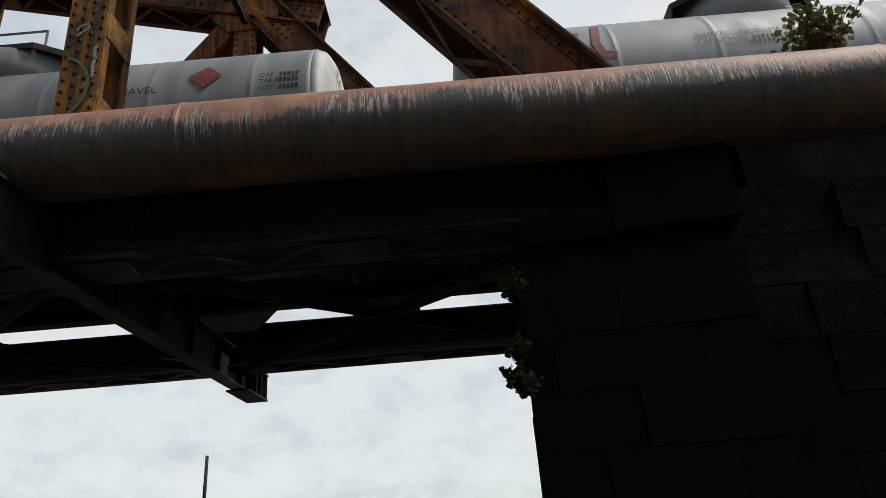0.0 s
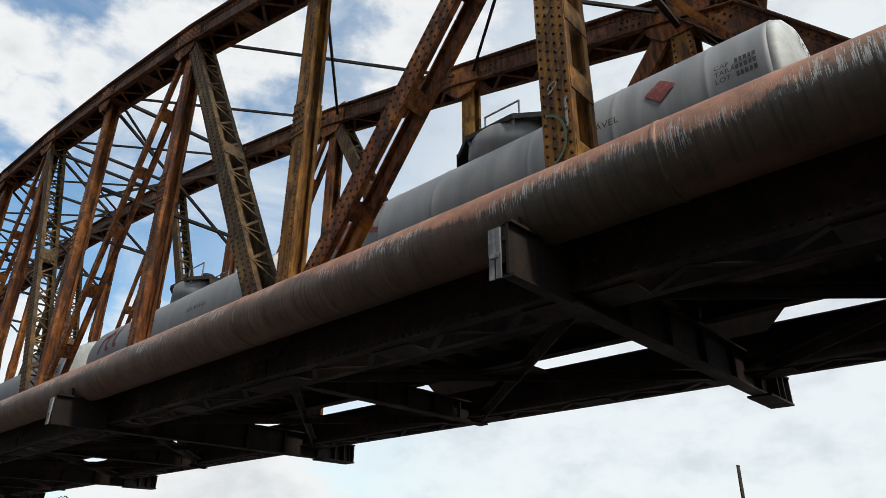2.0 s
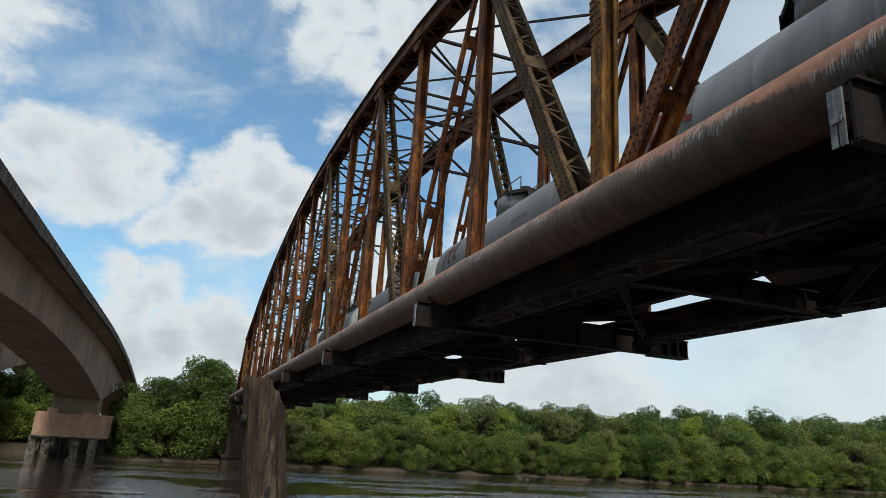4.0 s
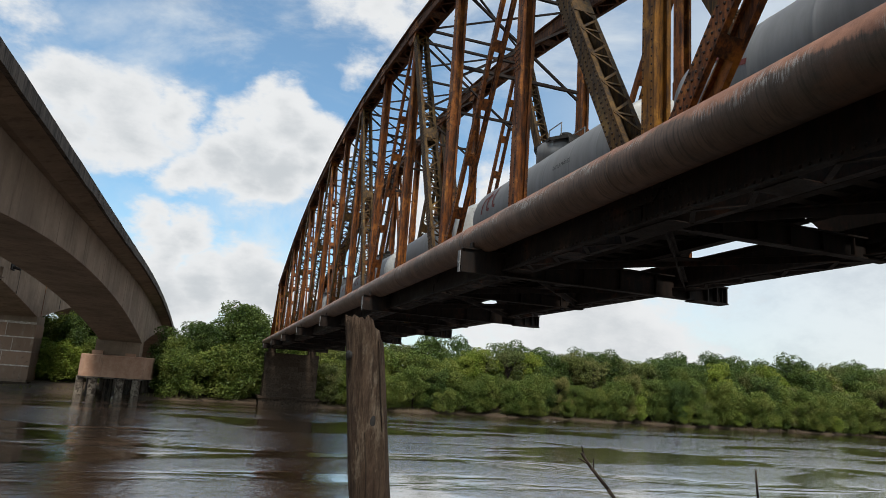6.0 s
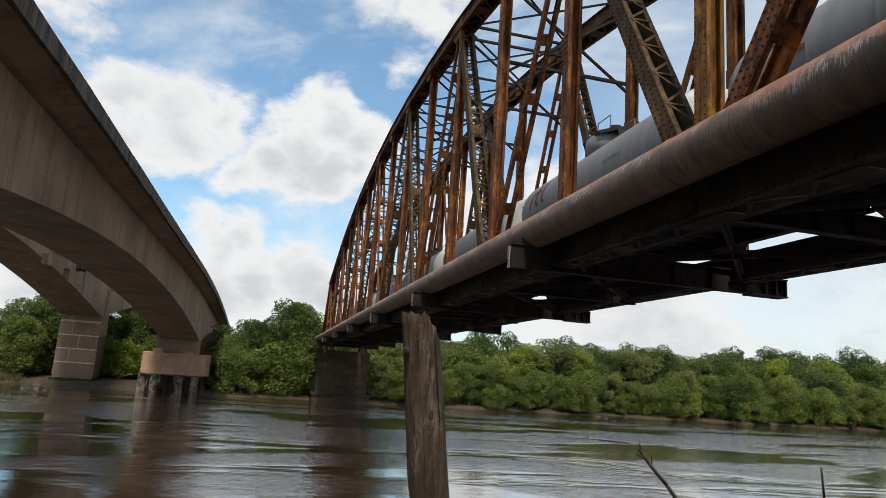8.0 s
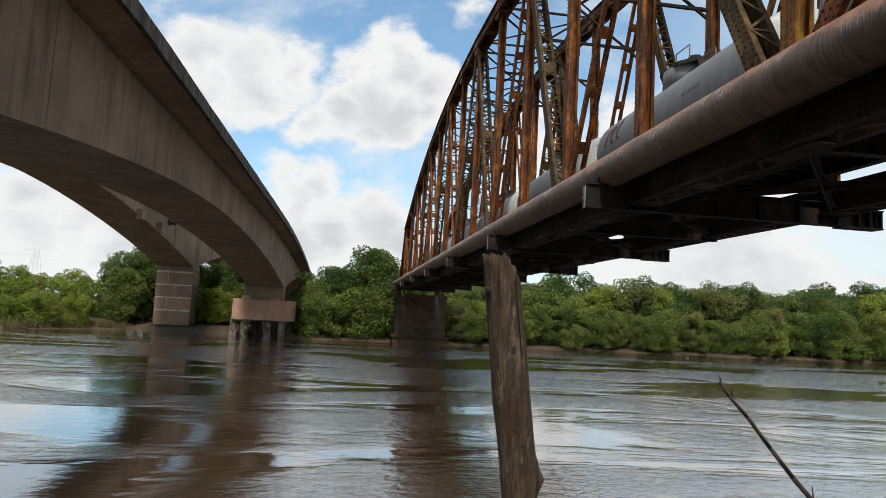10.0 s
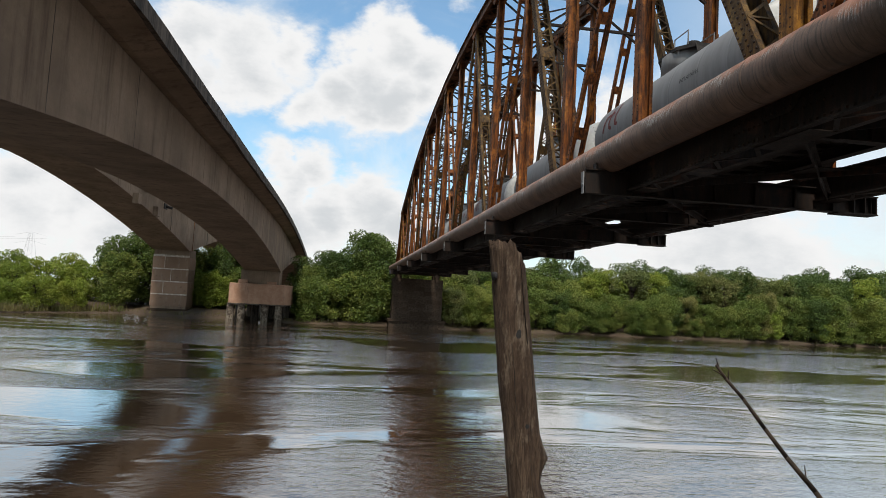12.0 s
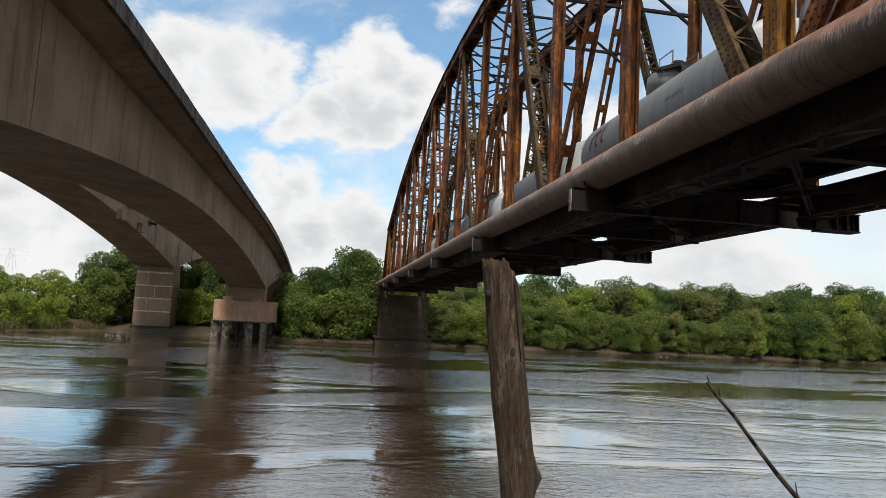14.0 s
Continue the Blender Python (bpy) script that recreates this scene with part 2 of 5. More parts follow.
M_RED = m.done(m.mix(m.ramp(m.noise(14, 4, 0.7), 0.4, 0.7), (0.14, 0.028, 0.024), (0.23, 0.07, 0.06)))

m = Mat("weathered_concrete", 0.9, 0.0, 0.3)
big = m.noise(0.35, 6, 0.65)
streaks = m.noise(1.4, 6, 0.7, m.coord((1.2, 1.6, 0.12)))
grain = m.noise(22, 5, 0.7)
c = m.mix(m.ramp(big, 0.3, 0.7), (0.175, 0.125, 0.087), (0.29, 0.212, 0.151))
c = m.mix(m.ramp(streaks, 0.5, 0.7, 0.0, 0.65), c, (0.09, 0.058, 0.038))
c = m.mix(m.ramp(grain, 0.45, 0.75, 0.0, 0.4), c, (0.12, 0.09, 0.068))
wv = m.t.nodes.new("ShaderNodeTexWave")
m.link(m.coord((0.0, 0.0, 1.0)), wv.inputs["Vector"])
wv.inputs["Scale"].default_value = 1.1
wv.bands_direction = "Z"
m.bump(m.math("ADD", grain, m.math("MULTIPLY", wv.outputs["Fac"], 0.3)), 0.01, 0.5)
M_CONC = m.done(c)

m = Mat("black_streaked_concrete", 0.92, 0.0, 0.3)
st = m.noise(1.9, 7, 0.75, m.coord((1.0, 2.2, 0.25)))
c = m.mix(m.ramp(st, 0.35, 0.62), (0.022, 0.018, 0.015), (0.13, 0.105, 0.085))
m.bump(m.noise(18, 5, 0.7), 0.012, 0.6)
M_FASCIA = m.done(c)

m = Mat("rosy_pile_cap_concrete", 0.9, 0.0, 0.3)
c = m.mix(m.ramp(m.noise(0.8, 6, 0.7), 0.35, 0.7), (0.33, 0.185, 0.12), (0.46, 0.285, 0.195))
c = m.mix(m.ramp(m.noise(1.5, 6, 0.7, m.coord((1.5, 1.5, 0.2))), 0.58, 0.72, 0.0, 0.6), c, (0.14, 0.1, 0.075))
m.bump(m.noise(14, 5, 0.7), 0.015, 0.5)
M_CAP = m.done(c)
m = Mat("pale_encrusted_pile", 0.95, 0.0, 0.2)
c = m.mix(m.ramp(m.noise(2.2, 6, 0.75), 0.4, 0.62), (0.06, 0.045, 0.033), (0.26, 0.215, 0.17))
m.bump(m.noise(9, 5, 0.7), 0.02, 0.6)
M_PILE = m.done(c)
m = Mat("pale_joint_mortar", 0.95, 0.0, 0.2)
M_JOINT = m.done(m.mix(m.ramp(m.noise(3, 5, 0.7), 0.4, 0.65), (0.4, 0.34, 0.28), (0.68, 0.62, 0.54)))
m = Mat("brown_pier_block", 0.92, 0.0, 0.25)
c = m.mix(m.random(), (0.19, 0.125, 0.085), (0.30, 0.19, 0.13))
c = m.mix(m.ramp(m.noise(1.6, 6, 0.7, m.coord((1.5, 1.5, 0.4))), 0.5, 0.72, 0.0, 0.7), c, (0.3, 0.235, 0.18))
c = m.mix(m.ramp(m.noise(2.4, 6, 0.75), 0.55, 0.72, 0.0, 0.8), c, (0.08, 0.058, 0.043))
m.bump(m.noise(12, 5, 0.7), 0.015, 0.5)
M_BLOCK = m.done(c)


def masonry(name, a, b, stain, joint, scale):
    m = Mat(name, 0.95, 0.0, 0.06)
    c = m.mix(m.random(), a, b)
    n1 = m.noise(6, 6, 0.7)
    c = m.mix(m.ramp(n1, 0.4, 0.7), c, stain)
    c = m.mix(m.ramp(m.noise(1.1, 6, 0.7, m.coord((2.0, 2.0, 0.5))), 0.64, 0.72, 0.0, 0.55), c, joint)
    m.bump(n1, 0.03, 0.8)
    return m.done(c)


# Near-black stone and mortar: shade beneath the bridge is put into both colours.
M_STONE = masonry("shade_black_stone", (0.0065, 0.005, 0.004), (0.0095, 0.0072, 0.0058), (0.005, 0.0045, 0.0035), (0.028, 0.022, 0.017), 1)
M_MORTAR = masonry("shade_black_mortar", (0.006, 0.0055, 0.005), (0.007, 0.0065, 0.006), (0.009, 0.009, 0.0075), (0.06, 0.055, 0.048), 1)
M_FARSTONE = masonry("brown_grey_stone", (0.052, 0.036, 0.026), (0.08, 0.058, 0.042), (0.03, 0.022, 0.016), (0.14, 0.11, 0.085), 1)

m = Mat("weathered_driftwood", 0.9, 0.0, 0.25)
gr = m.noise(7, 7, 0.75, m.coord((3.0, 3.0, 0.4)), 0.3)
fib = m.noise(26, 5, 0.65, m.coord((3.6, 3.6, 0.2)))
kn = m.noise(2.2, 6, 0.7, m.coord((2.0, 2.0, 0.9)))
c = m.mix(m.ramp(gr, 0.32, 0.7), (0.036, 0.021, 0.013), (0.135, 0.088, 0.057))
c = m.mix(m.ramp(kn, 0.48, 0.66, 0.0, 0.8), c, (0.046, 0.026, 0.017))
c = m.mix(m.ramp(m.noise(3.4, 6, 0.75, m.coord((2.4, 2.4, 0.9), (0, 0, 1))), 0.52, 0.68, 0.0, 0.75), c, (0.235, 0.18, 0.128))
c = m.mix(m.ramp(fib, 0.36, 0.5, 0.55, 0.0), c, (0.018, 0.011, 0.007))
m.bump(m.math("ADD", m.math("MULTIPLY", gr, 1.2), m.math("ADD", m.math("MULTIPLY", fib, 0.4), kn)), 0.03, 0.9)
M_WOOD = m.done(c)
m = Mat("wet_dark_bark", 0.9, 0.0, 0.3)
M_BARK = m.done(m.mix(m.ramp(m.noise(12, 5, 0.7, m.coord((1, 1, 0.3))), 0.35, 0.7), (0.02, 0.014, 0.01), (0.075, 0.052, 0.036)))


def leafy(name, a, b, c3):
    m = Mat(name, 0.55, 0.0, 0.35)
    c = m.mix(m.random(True), a, b)
    c = m.mix(m.ramp(m.noise(0.55, 4, 0.6), 0.42, 0.66, 0.0, 0.7), c, c3)
    tint = m.mix(m.random(), (0.72, 0.78, 0.7), (1.15, 1.08, 0.95))
    c = m.mix(1.0, c, tint, "MULTIPLY")
    m.b.inputs["Subsurface Weight"].default_value = 0.0
    t = m.t.nodes.new("ShaderNodeBsdfTranslucent")
    add = m.t.nodes.new("ShaderNodeMixShader")
    add.inputs[0].default_value = 0.28
    m.link(c, t.inputs[0])
    m.link(m.b.outputs[0], add.inputs[1])
    m.link(t.outputs[0], add.inputs[2])
    m.link(add.outputs[0], m.t.nodes["Material Output"].inputs[0])
    return m.done(c)


M_LEAF = leafy("mangrove_leaves", (0.06, 0.095, 0.017), (0.18, 0.235, 0.046), (0.25, 0.27, 0.066))
M_LEAF_DARK = leafy("deep_green_leaves", (0.03, 0.06, 0.013), (0.105, 0.16, 0.034), (0.13, 0.175, 0.042))
M_LEAF_PALE = leafy("yellow_green_leaves", (0.125, 0.185, 0.02), (0.24, 0.3, 0.045), (0.28, 0.3, 0.06))
M_LEAF_GREY = leafy("olive_grey_leaves", (0.095, 0.118, 0.03), (0.2, 0.22, 0.066), (0.25, 0.22, 0.088))
M_FERN = leafy("dark_fern_leaves", (0.012, 0.026, 0.007), (0.035, 0.06, 0.015), (0.04, 0.06, 0.016))
M_DRY = leafy("dry_grass_blades", (0.16, 0.13, 0.05), (0.24, 0.19, 0.08), (0.1, 0.13, 0.035))

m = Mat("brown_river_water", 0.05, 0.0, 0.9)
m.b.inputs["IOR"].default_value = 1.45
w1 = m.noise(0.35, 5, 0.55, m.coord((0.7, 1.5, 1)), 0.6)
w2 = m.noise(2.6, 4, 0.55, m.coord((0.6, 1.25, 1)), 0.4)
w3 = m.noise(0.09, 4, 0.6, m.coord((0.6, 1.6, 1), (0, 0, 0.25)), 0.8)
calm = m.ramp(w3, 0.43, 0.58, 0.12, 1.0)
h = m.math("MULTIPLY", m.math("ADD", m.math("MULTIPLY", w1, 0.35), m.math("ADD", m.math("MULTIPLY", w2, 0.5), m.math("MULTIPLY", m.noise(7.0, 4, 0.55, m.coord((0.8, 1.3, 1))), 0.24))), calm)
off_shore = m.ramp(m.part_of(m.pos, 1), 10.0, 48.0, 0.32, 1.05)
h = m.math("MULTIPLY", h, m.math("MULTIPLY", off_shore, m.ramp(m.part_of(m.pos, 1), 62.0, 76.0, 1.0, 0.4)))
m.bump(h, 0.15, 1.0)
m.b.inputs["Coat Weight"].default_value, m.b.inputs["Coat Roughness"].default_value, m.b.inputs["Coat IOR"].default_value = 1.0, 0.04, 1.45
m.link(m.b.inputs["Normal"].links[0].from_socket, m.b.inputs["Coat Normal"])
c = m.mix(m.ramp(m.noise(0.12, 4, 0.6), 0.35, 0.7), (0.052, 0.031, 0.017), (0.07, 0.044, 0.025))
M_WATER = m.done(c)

m = Mat("river_mud_and_soil", 0.75, 0.0, 0.4)
c = m.mix(m.ramp(m.noise(0.5, 6, 0.7), 0.35, 0.7), (0.05, 0.032, 0.02), (0.1, 0.069, 0.043))
c = m.mix(m.ramp(m.noise(3.5, 6, 0.7), 0.5, 0.7, 0.0, 0.7), c, (0.045, 0.038, 0.022))
m.bump(m.noise(2.5, 6, 0.7), 0.12, 0.8)
M_MUD = m.done(c)
m = Mat("rubber_and_grime", 0.8)
M_GRIME = m.done(m.mix(m.ramp(m.noise(9, 4, 0.6), 0.35, 0.7), (0.012, 0.011, 0.01), (0.035, 0.03, 0.027)))
m = Mat("dark_timber", 0.9)
M_TIMBER = m.done(m.mix(m.ramp(m.noise(7, 5, 0.7, m.coord((0.3, 3, 3))), 0.35, 0.7), (0.014, 0.010, 0.008), (0.04, 0.028, 0.02)))
m = Mat("white_aerosol_paint", 0.7)
M_SPRAY = m.done(m.mix(m.ramp(m.noise(25, 4, 0.7), 0.45, 0.62), (0.32, 0.31, 0.28), (0.14, 0.10, 0.06)))
m = Mat("green_aerosol_paint", 0.7)
M_SPRAY2 = m.done(m.mix(m.ramp(m.noise(25, 4, 0.7), 0.45, 0.62), (0.05, 0.10, 0.05), (0.10, 0.10, 0.05)))


# ---- building tools ----
QUADS = [(3, 2, 1, 0), (4, 5, 6, 7), (0, 1, 5, 4), (1, 2, 6, 5), (2, 3, 7, 6), (3, 0, 4, 7)]


class Shape:
    """Vertices and faces, gathered piece by piece."""

    def __init__(self):
        self.v, self.f = [], []

    def add(self, v, f):
        n = len(self.v)
        self.v += [tuple(p) for p in v]
        self.f += [tuple(i + n for i in q) for q in f]
        return self

    def box(self, a, b):
        (x, y, z), (X, Y, Z) = a, b
        return self.add([(x, y, z), (X, y, z), (X, Y, z), (x, Y, z), (x, y, Z), (X, y, Z), (X, Y, Z), (x, Y, Z)], QUADS)

    def beam(self, p, q, w, h, side=(1, 0, 0)):
        """A bar from p to q, w wide along side, h deep across."""
        p, q = Vector(p), Vector(q)
        d = (q - p).normalized()
        s = Vector(side)
        s = (s - d * s.dot(d)).normalized()
        u = s.cross(d)
        a, b = s * w / 2, u * h / 2
        return self.add([p - a - b, p + a - b, p + a + b, p - a + b, q - a - b, q + a - b, q + a + b, q - a + b], QUADS)

    def section(self, p, q, outline, side=(1, 0, 0)):
        """A closed outline of (across, up) drawn from p to q."""
        p, q = Vector(p), Vector(q)
        d = (q - p).normalized()
        s = Vector(side)
        s = (s - d * s.dot(d)).normalized()
        u = s.cross(d)
        n = len(outline)
        return self.add([e + s * a + u * b for e in (p, q) for a, b in outline],
                        [tuple(range(n)), tuple(range(2 * n - 1, n - 1, -1))] + [(i, n + i, n + (i + 1) % n, (i + 1) % n) for i in range(n)])

    def tube(self, p, q, r, n=12, r2=None, cap=True):
        p, q = Vector(p), Vector(q)
        d = (q - p).normalized()
        s = d.orthogonal().normalized()
        u = d.cross(s)
        r2 = r if r2 is None else r2
        k = [(math.cos(2 * math.pi * i / n), math.sin(2 * math.pi * i / n)) for i in range(n)]
        v = [p + (s * c + u * e) * r for c, e in k] + [q + (s * c + u * e) * r2 for c, e in k]
        f = [(i, (i + 1) % n, n + (i + 1) % n, n + i) for i in range(n)]
        if cap:
            f += [tuple(range(n - 1, -1, -1)), tuple(range(n, 2 * n))]
        return self.add(v, f)

    def lathe(self, axis_p, axis_d, profile, n=32):
        """Rings of (distance along the axis, radius)."""
        p, d = Vector(axis_p), Vector(axis_d).normalized()
        s = d.orthogonal().normalized()
        u = d.cross(s)
        v, f = [], []
        for a, r in profile:
            v += [p + d * a + (s * math.cos(2 * math.pi * i / n) + u * math.sin(2 * math.pi * i / n)) * r for i in range(n)]
        for j in range(len(profile) - 1):
            f += [(j * n + i, j * n + (i + 1) % n, (j + 1) * n + (i + 1) % n, (j + 1) * n + i) for i in range(n)]
        f += [tuple(range(n - 1, -1, -1)), tuple((len(profile) - 1) * n + i for i in range(n))]
        return self.add(v, f)

    def rivet(self, p, nrm, r=0.027, h=0.02):
        p, d = Vector(p), Vector(nrm)
        s = d.orthogonal().normalized()
        u = d.cross(s)
        ring = [p + (s * math.cos(a) + u * math.sin(a)) * r for a in (0, 1.257, 2.513, 3.77, 5.027)]
        top = [p + d * h + (q - p) * 0.5 for q in ring]
        return self.add(ring + top, [(i, (i + 1) % 5, 5 + (i + 1) % 5, 5 + i) for i in range(5)] + [(5, 6, 7, 8, 9)])


def link(name, s, mat, parent=None, label="", smooth=False):
    me = bpy.data.meshes.new(name)
    me.from_pydata(s.v, [], s.f)
    me.materials.append(mat)
    if smooth:
        me.shade_smooth()
    ob = new(name, me)
    if parent:
        ob.parent = parent
        ob.matrix_parent_inverse = parent.matrix_world.inverted() if parent.type != "EMPTY" else parent.matrix_basis.inverted()
    if label:
        ob["label"] = label
    return ob


part = link


def base(name, at, label, category, group="", kind=""):
    e = new(name)
    e.matrix_basis = Matrix.Translation(at)
    return tagged(e, label, category, group, kind)


def letters(text, size):
    """Flat lettering as vertices (u, v) and faces, from u = 0."""
    cu = bpy.data.curves.new("letters", "FONT")
    cu.body, cu.size, cu.resolution_u = text, size, 2
    ob = bpy.data.objects.new("letters", cu)
    scene.collection.objects.link(ob)
    me = bpy.data.meshes.new_from_object(ob.evaluated_get(bpy.context.evaluated_depsgraph_get()))
    v, f = [tuple(p.co) for p in me.vertices], [tuple(q.vertices) for q in me.polygons]
    bpy.data.objects.remove(ob)
    bpy.data.meshes.remove(me)
    bpy.data.curves.remove(cu)
    return v, f


# ---- ground and water ----
WATER = -1.2


def bank(x):
    """The far waterline."""
    pts = [(-900, 180), (-90, 62), (-60, 62), (-31, 70), (-27, 74), (-22, 78.5), (-14, 77.5), (-4, 76), (4, 77.5), (15, 78), (24, 80), (46, 82), (70, 84), (104, 86), (180, 84), (300, 60), (900, -300)]
    for (a, p), (b, q) in zip(pts, pts[1:]):
        if x <= b:
            t = (x - a) / (b - a)
            return p + (q - p) * t + 1.2 * math.sin(x * 0.45) + 0.6 * math.sin(x * 1.3 + 1)
    return -300


s = Shape()
cols = [-1500, -900, -500, -250, -160, -110] + [-80 + 2 * i for i in range(111)] + [160, 200, 300, 500, 900, 1500]
offs = [(-14, -4.0), (-5, -2.5), (-1.5, -1.65), (0, -1.2), (0.7, -1.0), (2.5, -0.75), (5, -0.4), (12, 0.05), (40, 0.25), (160, 0.5), (1500, 1)]
near = [(-1500, 2.2), (-60, 1.8), (-14, 1.4), (-5, 1.1), (-1, 0.85), (0.9, 0.68), (1.8, 0.1), (2.8, -1.0), (4.5, -1.9), (12, -4)]
for x in cols:
    for y, z in near:
        s.v.append((x, y, z + (0.08 * noise.noise((x * 0.6, y, 0)) if abs(y) < 20 else 0)))
    for o, z in offs:
        s.v.append((x, max(bank(x) + o, 13 + o * 0.01 + 0.2), z + (0.3 * noise.noise((x * 0.35, o * 0.3, 4)) if -2 < o < 12 else 0)))
n = len(near) + len(offs)
for i in range(len(cols) - 1):
    s.f += [(i * n + j, (i + 1) * n + j, (i + 1) * n + j + 1, i * n + j + 1) for j in range(n - 1)]
ground = tagged(link("ground", s, M_MUD, smooth=True), "brown muddy river bank with bare soil slopes", "ground", kind="structure")
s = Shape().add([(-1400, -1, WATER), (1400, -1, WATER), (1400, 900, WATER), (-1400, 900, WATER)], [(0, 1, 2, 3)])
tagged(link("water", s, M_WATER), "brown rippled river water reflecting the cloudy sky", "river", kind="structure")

# ---- railway truss bridge ----
NT, FT = 6.35, 10.75
PANEL = 5.0
K = [-1.36 + PANEL * k for k in range(17)]
HALF = [0, 11.6, 12.87, 14.1, 15.0, 15.72, 16.2, 16.5, 16.6]
TOP = HALF + HALF[7::-1]
LOW = 5.2
bridge = base("truss_bridge", (8.7, 38.7, 0), "rusty riveted steel railway truss bridge across the river", "bridge")


def member(name, x, a, b, deep, wide, mat, tie="lace", thick=0.03, flange=0.07, rivets=0, pitch=None, label=""):
    """Two plates side by side from a to b, given as (y, z), tied by lacing or battens across the gap."""
    p, q = Vector((x, *a)), Vector((x, *b))
    d = (q - p).normalized()
    nrm = Vector((1, 0, 0)).cross(d)
    h, t = wide / 2, thick
    web = [(-t / 2, -h), (t / 2 + flange, -h), (t / 2 + flange, -h + t), (t / 2, -h + t), (t / 2, h - t), (t / 2 + flange, h - t), (t / 2 + flange, h), (-t / 2, h)]
    off = Vector((deep / 2, 0, 0))
    ob = part(name, Shape().section(p - off, q - off, web), mat, bridge, label)
    part("channel", Shape().section(p + off, q + off, [(-a2, b2) for a2, b2 in web]), mat, ob)
    ln = (q - p).length
    t = Shape()
    inner = deep - thick
    for sn in (-1, 1):
        o = nrm * sn * (wide / 2 + 0.004)
        if tie == "lace":
            step = pitch or deep * 0.85
            n = max(2, int((ln - 0.6) / step))
            for i in range(n):
                u, v = 0.3 + (ln - 0.6) * i / n, 0.3 + (ln - 0.6) * (i + 1) / n
                g = 1 if i % 2 else -1
                h = inner / 2
                t.beam(p + d * u + o - Vector((g * h, 0, 0)), p + d * v + o + Vector((g * h, 0, 0)), 0.05, 0.012, nrm.cross(d))
                if i % 2:
                    t.beam(p + d * u + o * 0.93 - Vector((h, 0, 0)), p + d * u + o * 0.93 + Vector((h, 0, 0)), 0.045, 0.03, d)
            for u in (0.12, ln / 2, ln - 0.12):
                t.beam(p + d * u + o * 1.03 - Vector((deep / 2, 0, 0)), p + d * u + o * 1.03 + Vector((deep / 2, 0, 0)), 0.42, 0.012, d)
        else:
            step = pitch or 1.25
            n = max(1, int(ln / step))
            for i in range(n + 1):
                u = 0.2 + (ln - 0.4) * i / n
                t.beam(p + d * u + o - Vector((deep / 2, 0, 0)), p + d * u + o + Vector((deep / 2, 0, 0)), 0.3, 0.014, d)
    if tie == "lace" or x > NT:
        tagged(part("lacing" if tie == "lace" else "battening", t, mat, ob), kind="stuff")
    else:
        for i in range(0, len(t.v), 8):
            part("batten_plate", Shape().add(t.v[i:i + 8], QUADS), mat, ob)
    if rivets:
        r = Shape()
        n = int(ln / 0.13)
        for i in range(n):
            u = 0.06 + 0.13 * i
            for k in range(rivets):
                g = (k / (rivets - 1) - 0.5) * (wide - 0.09) if rivets > 1 else 0
                uu = u + (0.065 if k % 2 else 0)
                r.rivet(p + d * uu + nrm * g - Vector((deep / 2 + thick / 2, 0, 0)), (-1, 0, 0))
        tagged(part("rivets", r, M_RIVET, ob), kind="stuff")
    return ob


def post(name, x, y, z0, z1, mat, rivets=0, wide=0.32, deep=0.3):
    """A rolled H post: two flanges and a web."""
    d, w2, f = deep / 2, wide / 2, 0.02
    lip = 0.07
    outline = [(-d, -w2), (-d + lip, -w2), (-d + lip, -w2 + f), (-d + f, -w2 + f), (-d + f, -f / 2), (d - f, -f / 2), (d - f, -w2 + f), (d - lip, -w2 + f), (d - lip, -w2), (d, -w2),
               (d, w2), (d - lip, w2), (d - lip, w2 - f), (d - f, w2 - f), (d - f, f / 2), (-d + f, f / 2), (-d + f, w2 - f), (-d + lip, w2 - f), (-d + lip, w2), (-d, w2)]
    s = Shape().section((x, y, z0), (x, y, z1), outline)
    ob = part(name, s, mat, bridge)
    mid = (z0 + z1) / 2 + 0.4
    for sx in (-1, 1):
        t = Shape().box((x + sx * (deep / 2 + 0.01) - 0.008, y - wide / 2 - 0.01, mid - 0.35), (x + sx * (deep / 2 + 0.01) + 0.008, y + wide / 2 + 0.01, mid + 0.35))
        part("splice_plate", t, mat, ob)
    if rivets:
        r = Shape()
        for i in range(int((z1 - z0) / 0.14)):
            for g in (-1, 1):
                r.rivet((x - deep / 2 - 0.015, y + g * (wide / 2 - 0.05), z0 + 0.1 + 0.14 * i), (-1, 0, 0), 0.018, 0.012)
        for i in range(5):
            for j in range(4):
                r.rivet((x - deep / 2 - 0.03, y + (j - 1.5) * 0.085, mid - 0.28 + i * 0.14), (-1, 0, 0))
        tagged(part("rivets", r, M_RIVET, ob), kind="stuff")
    return ob


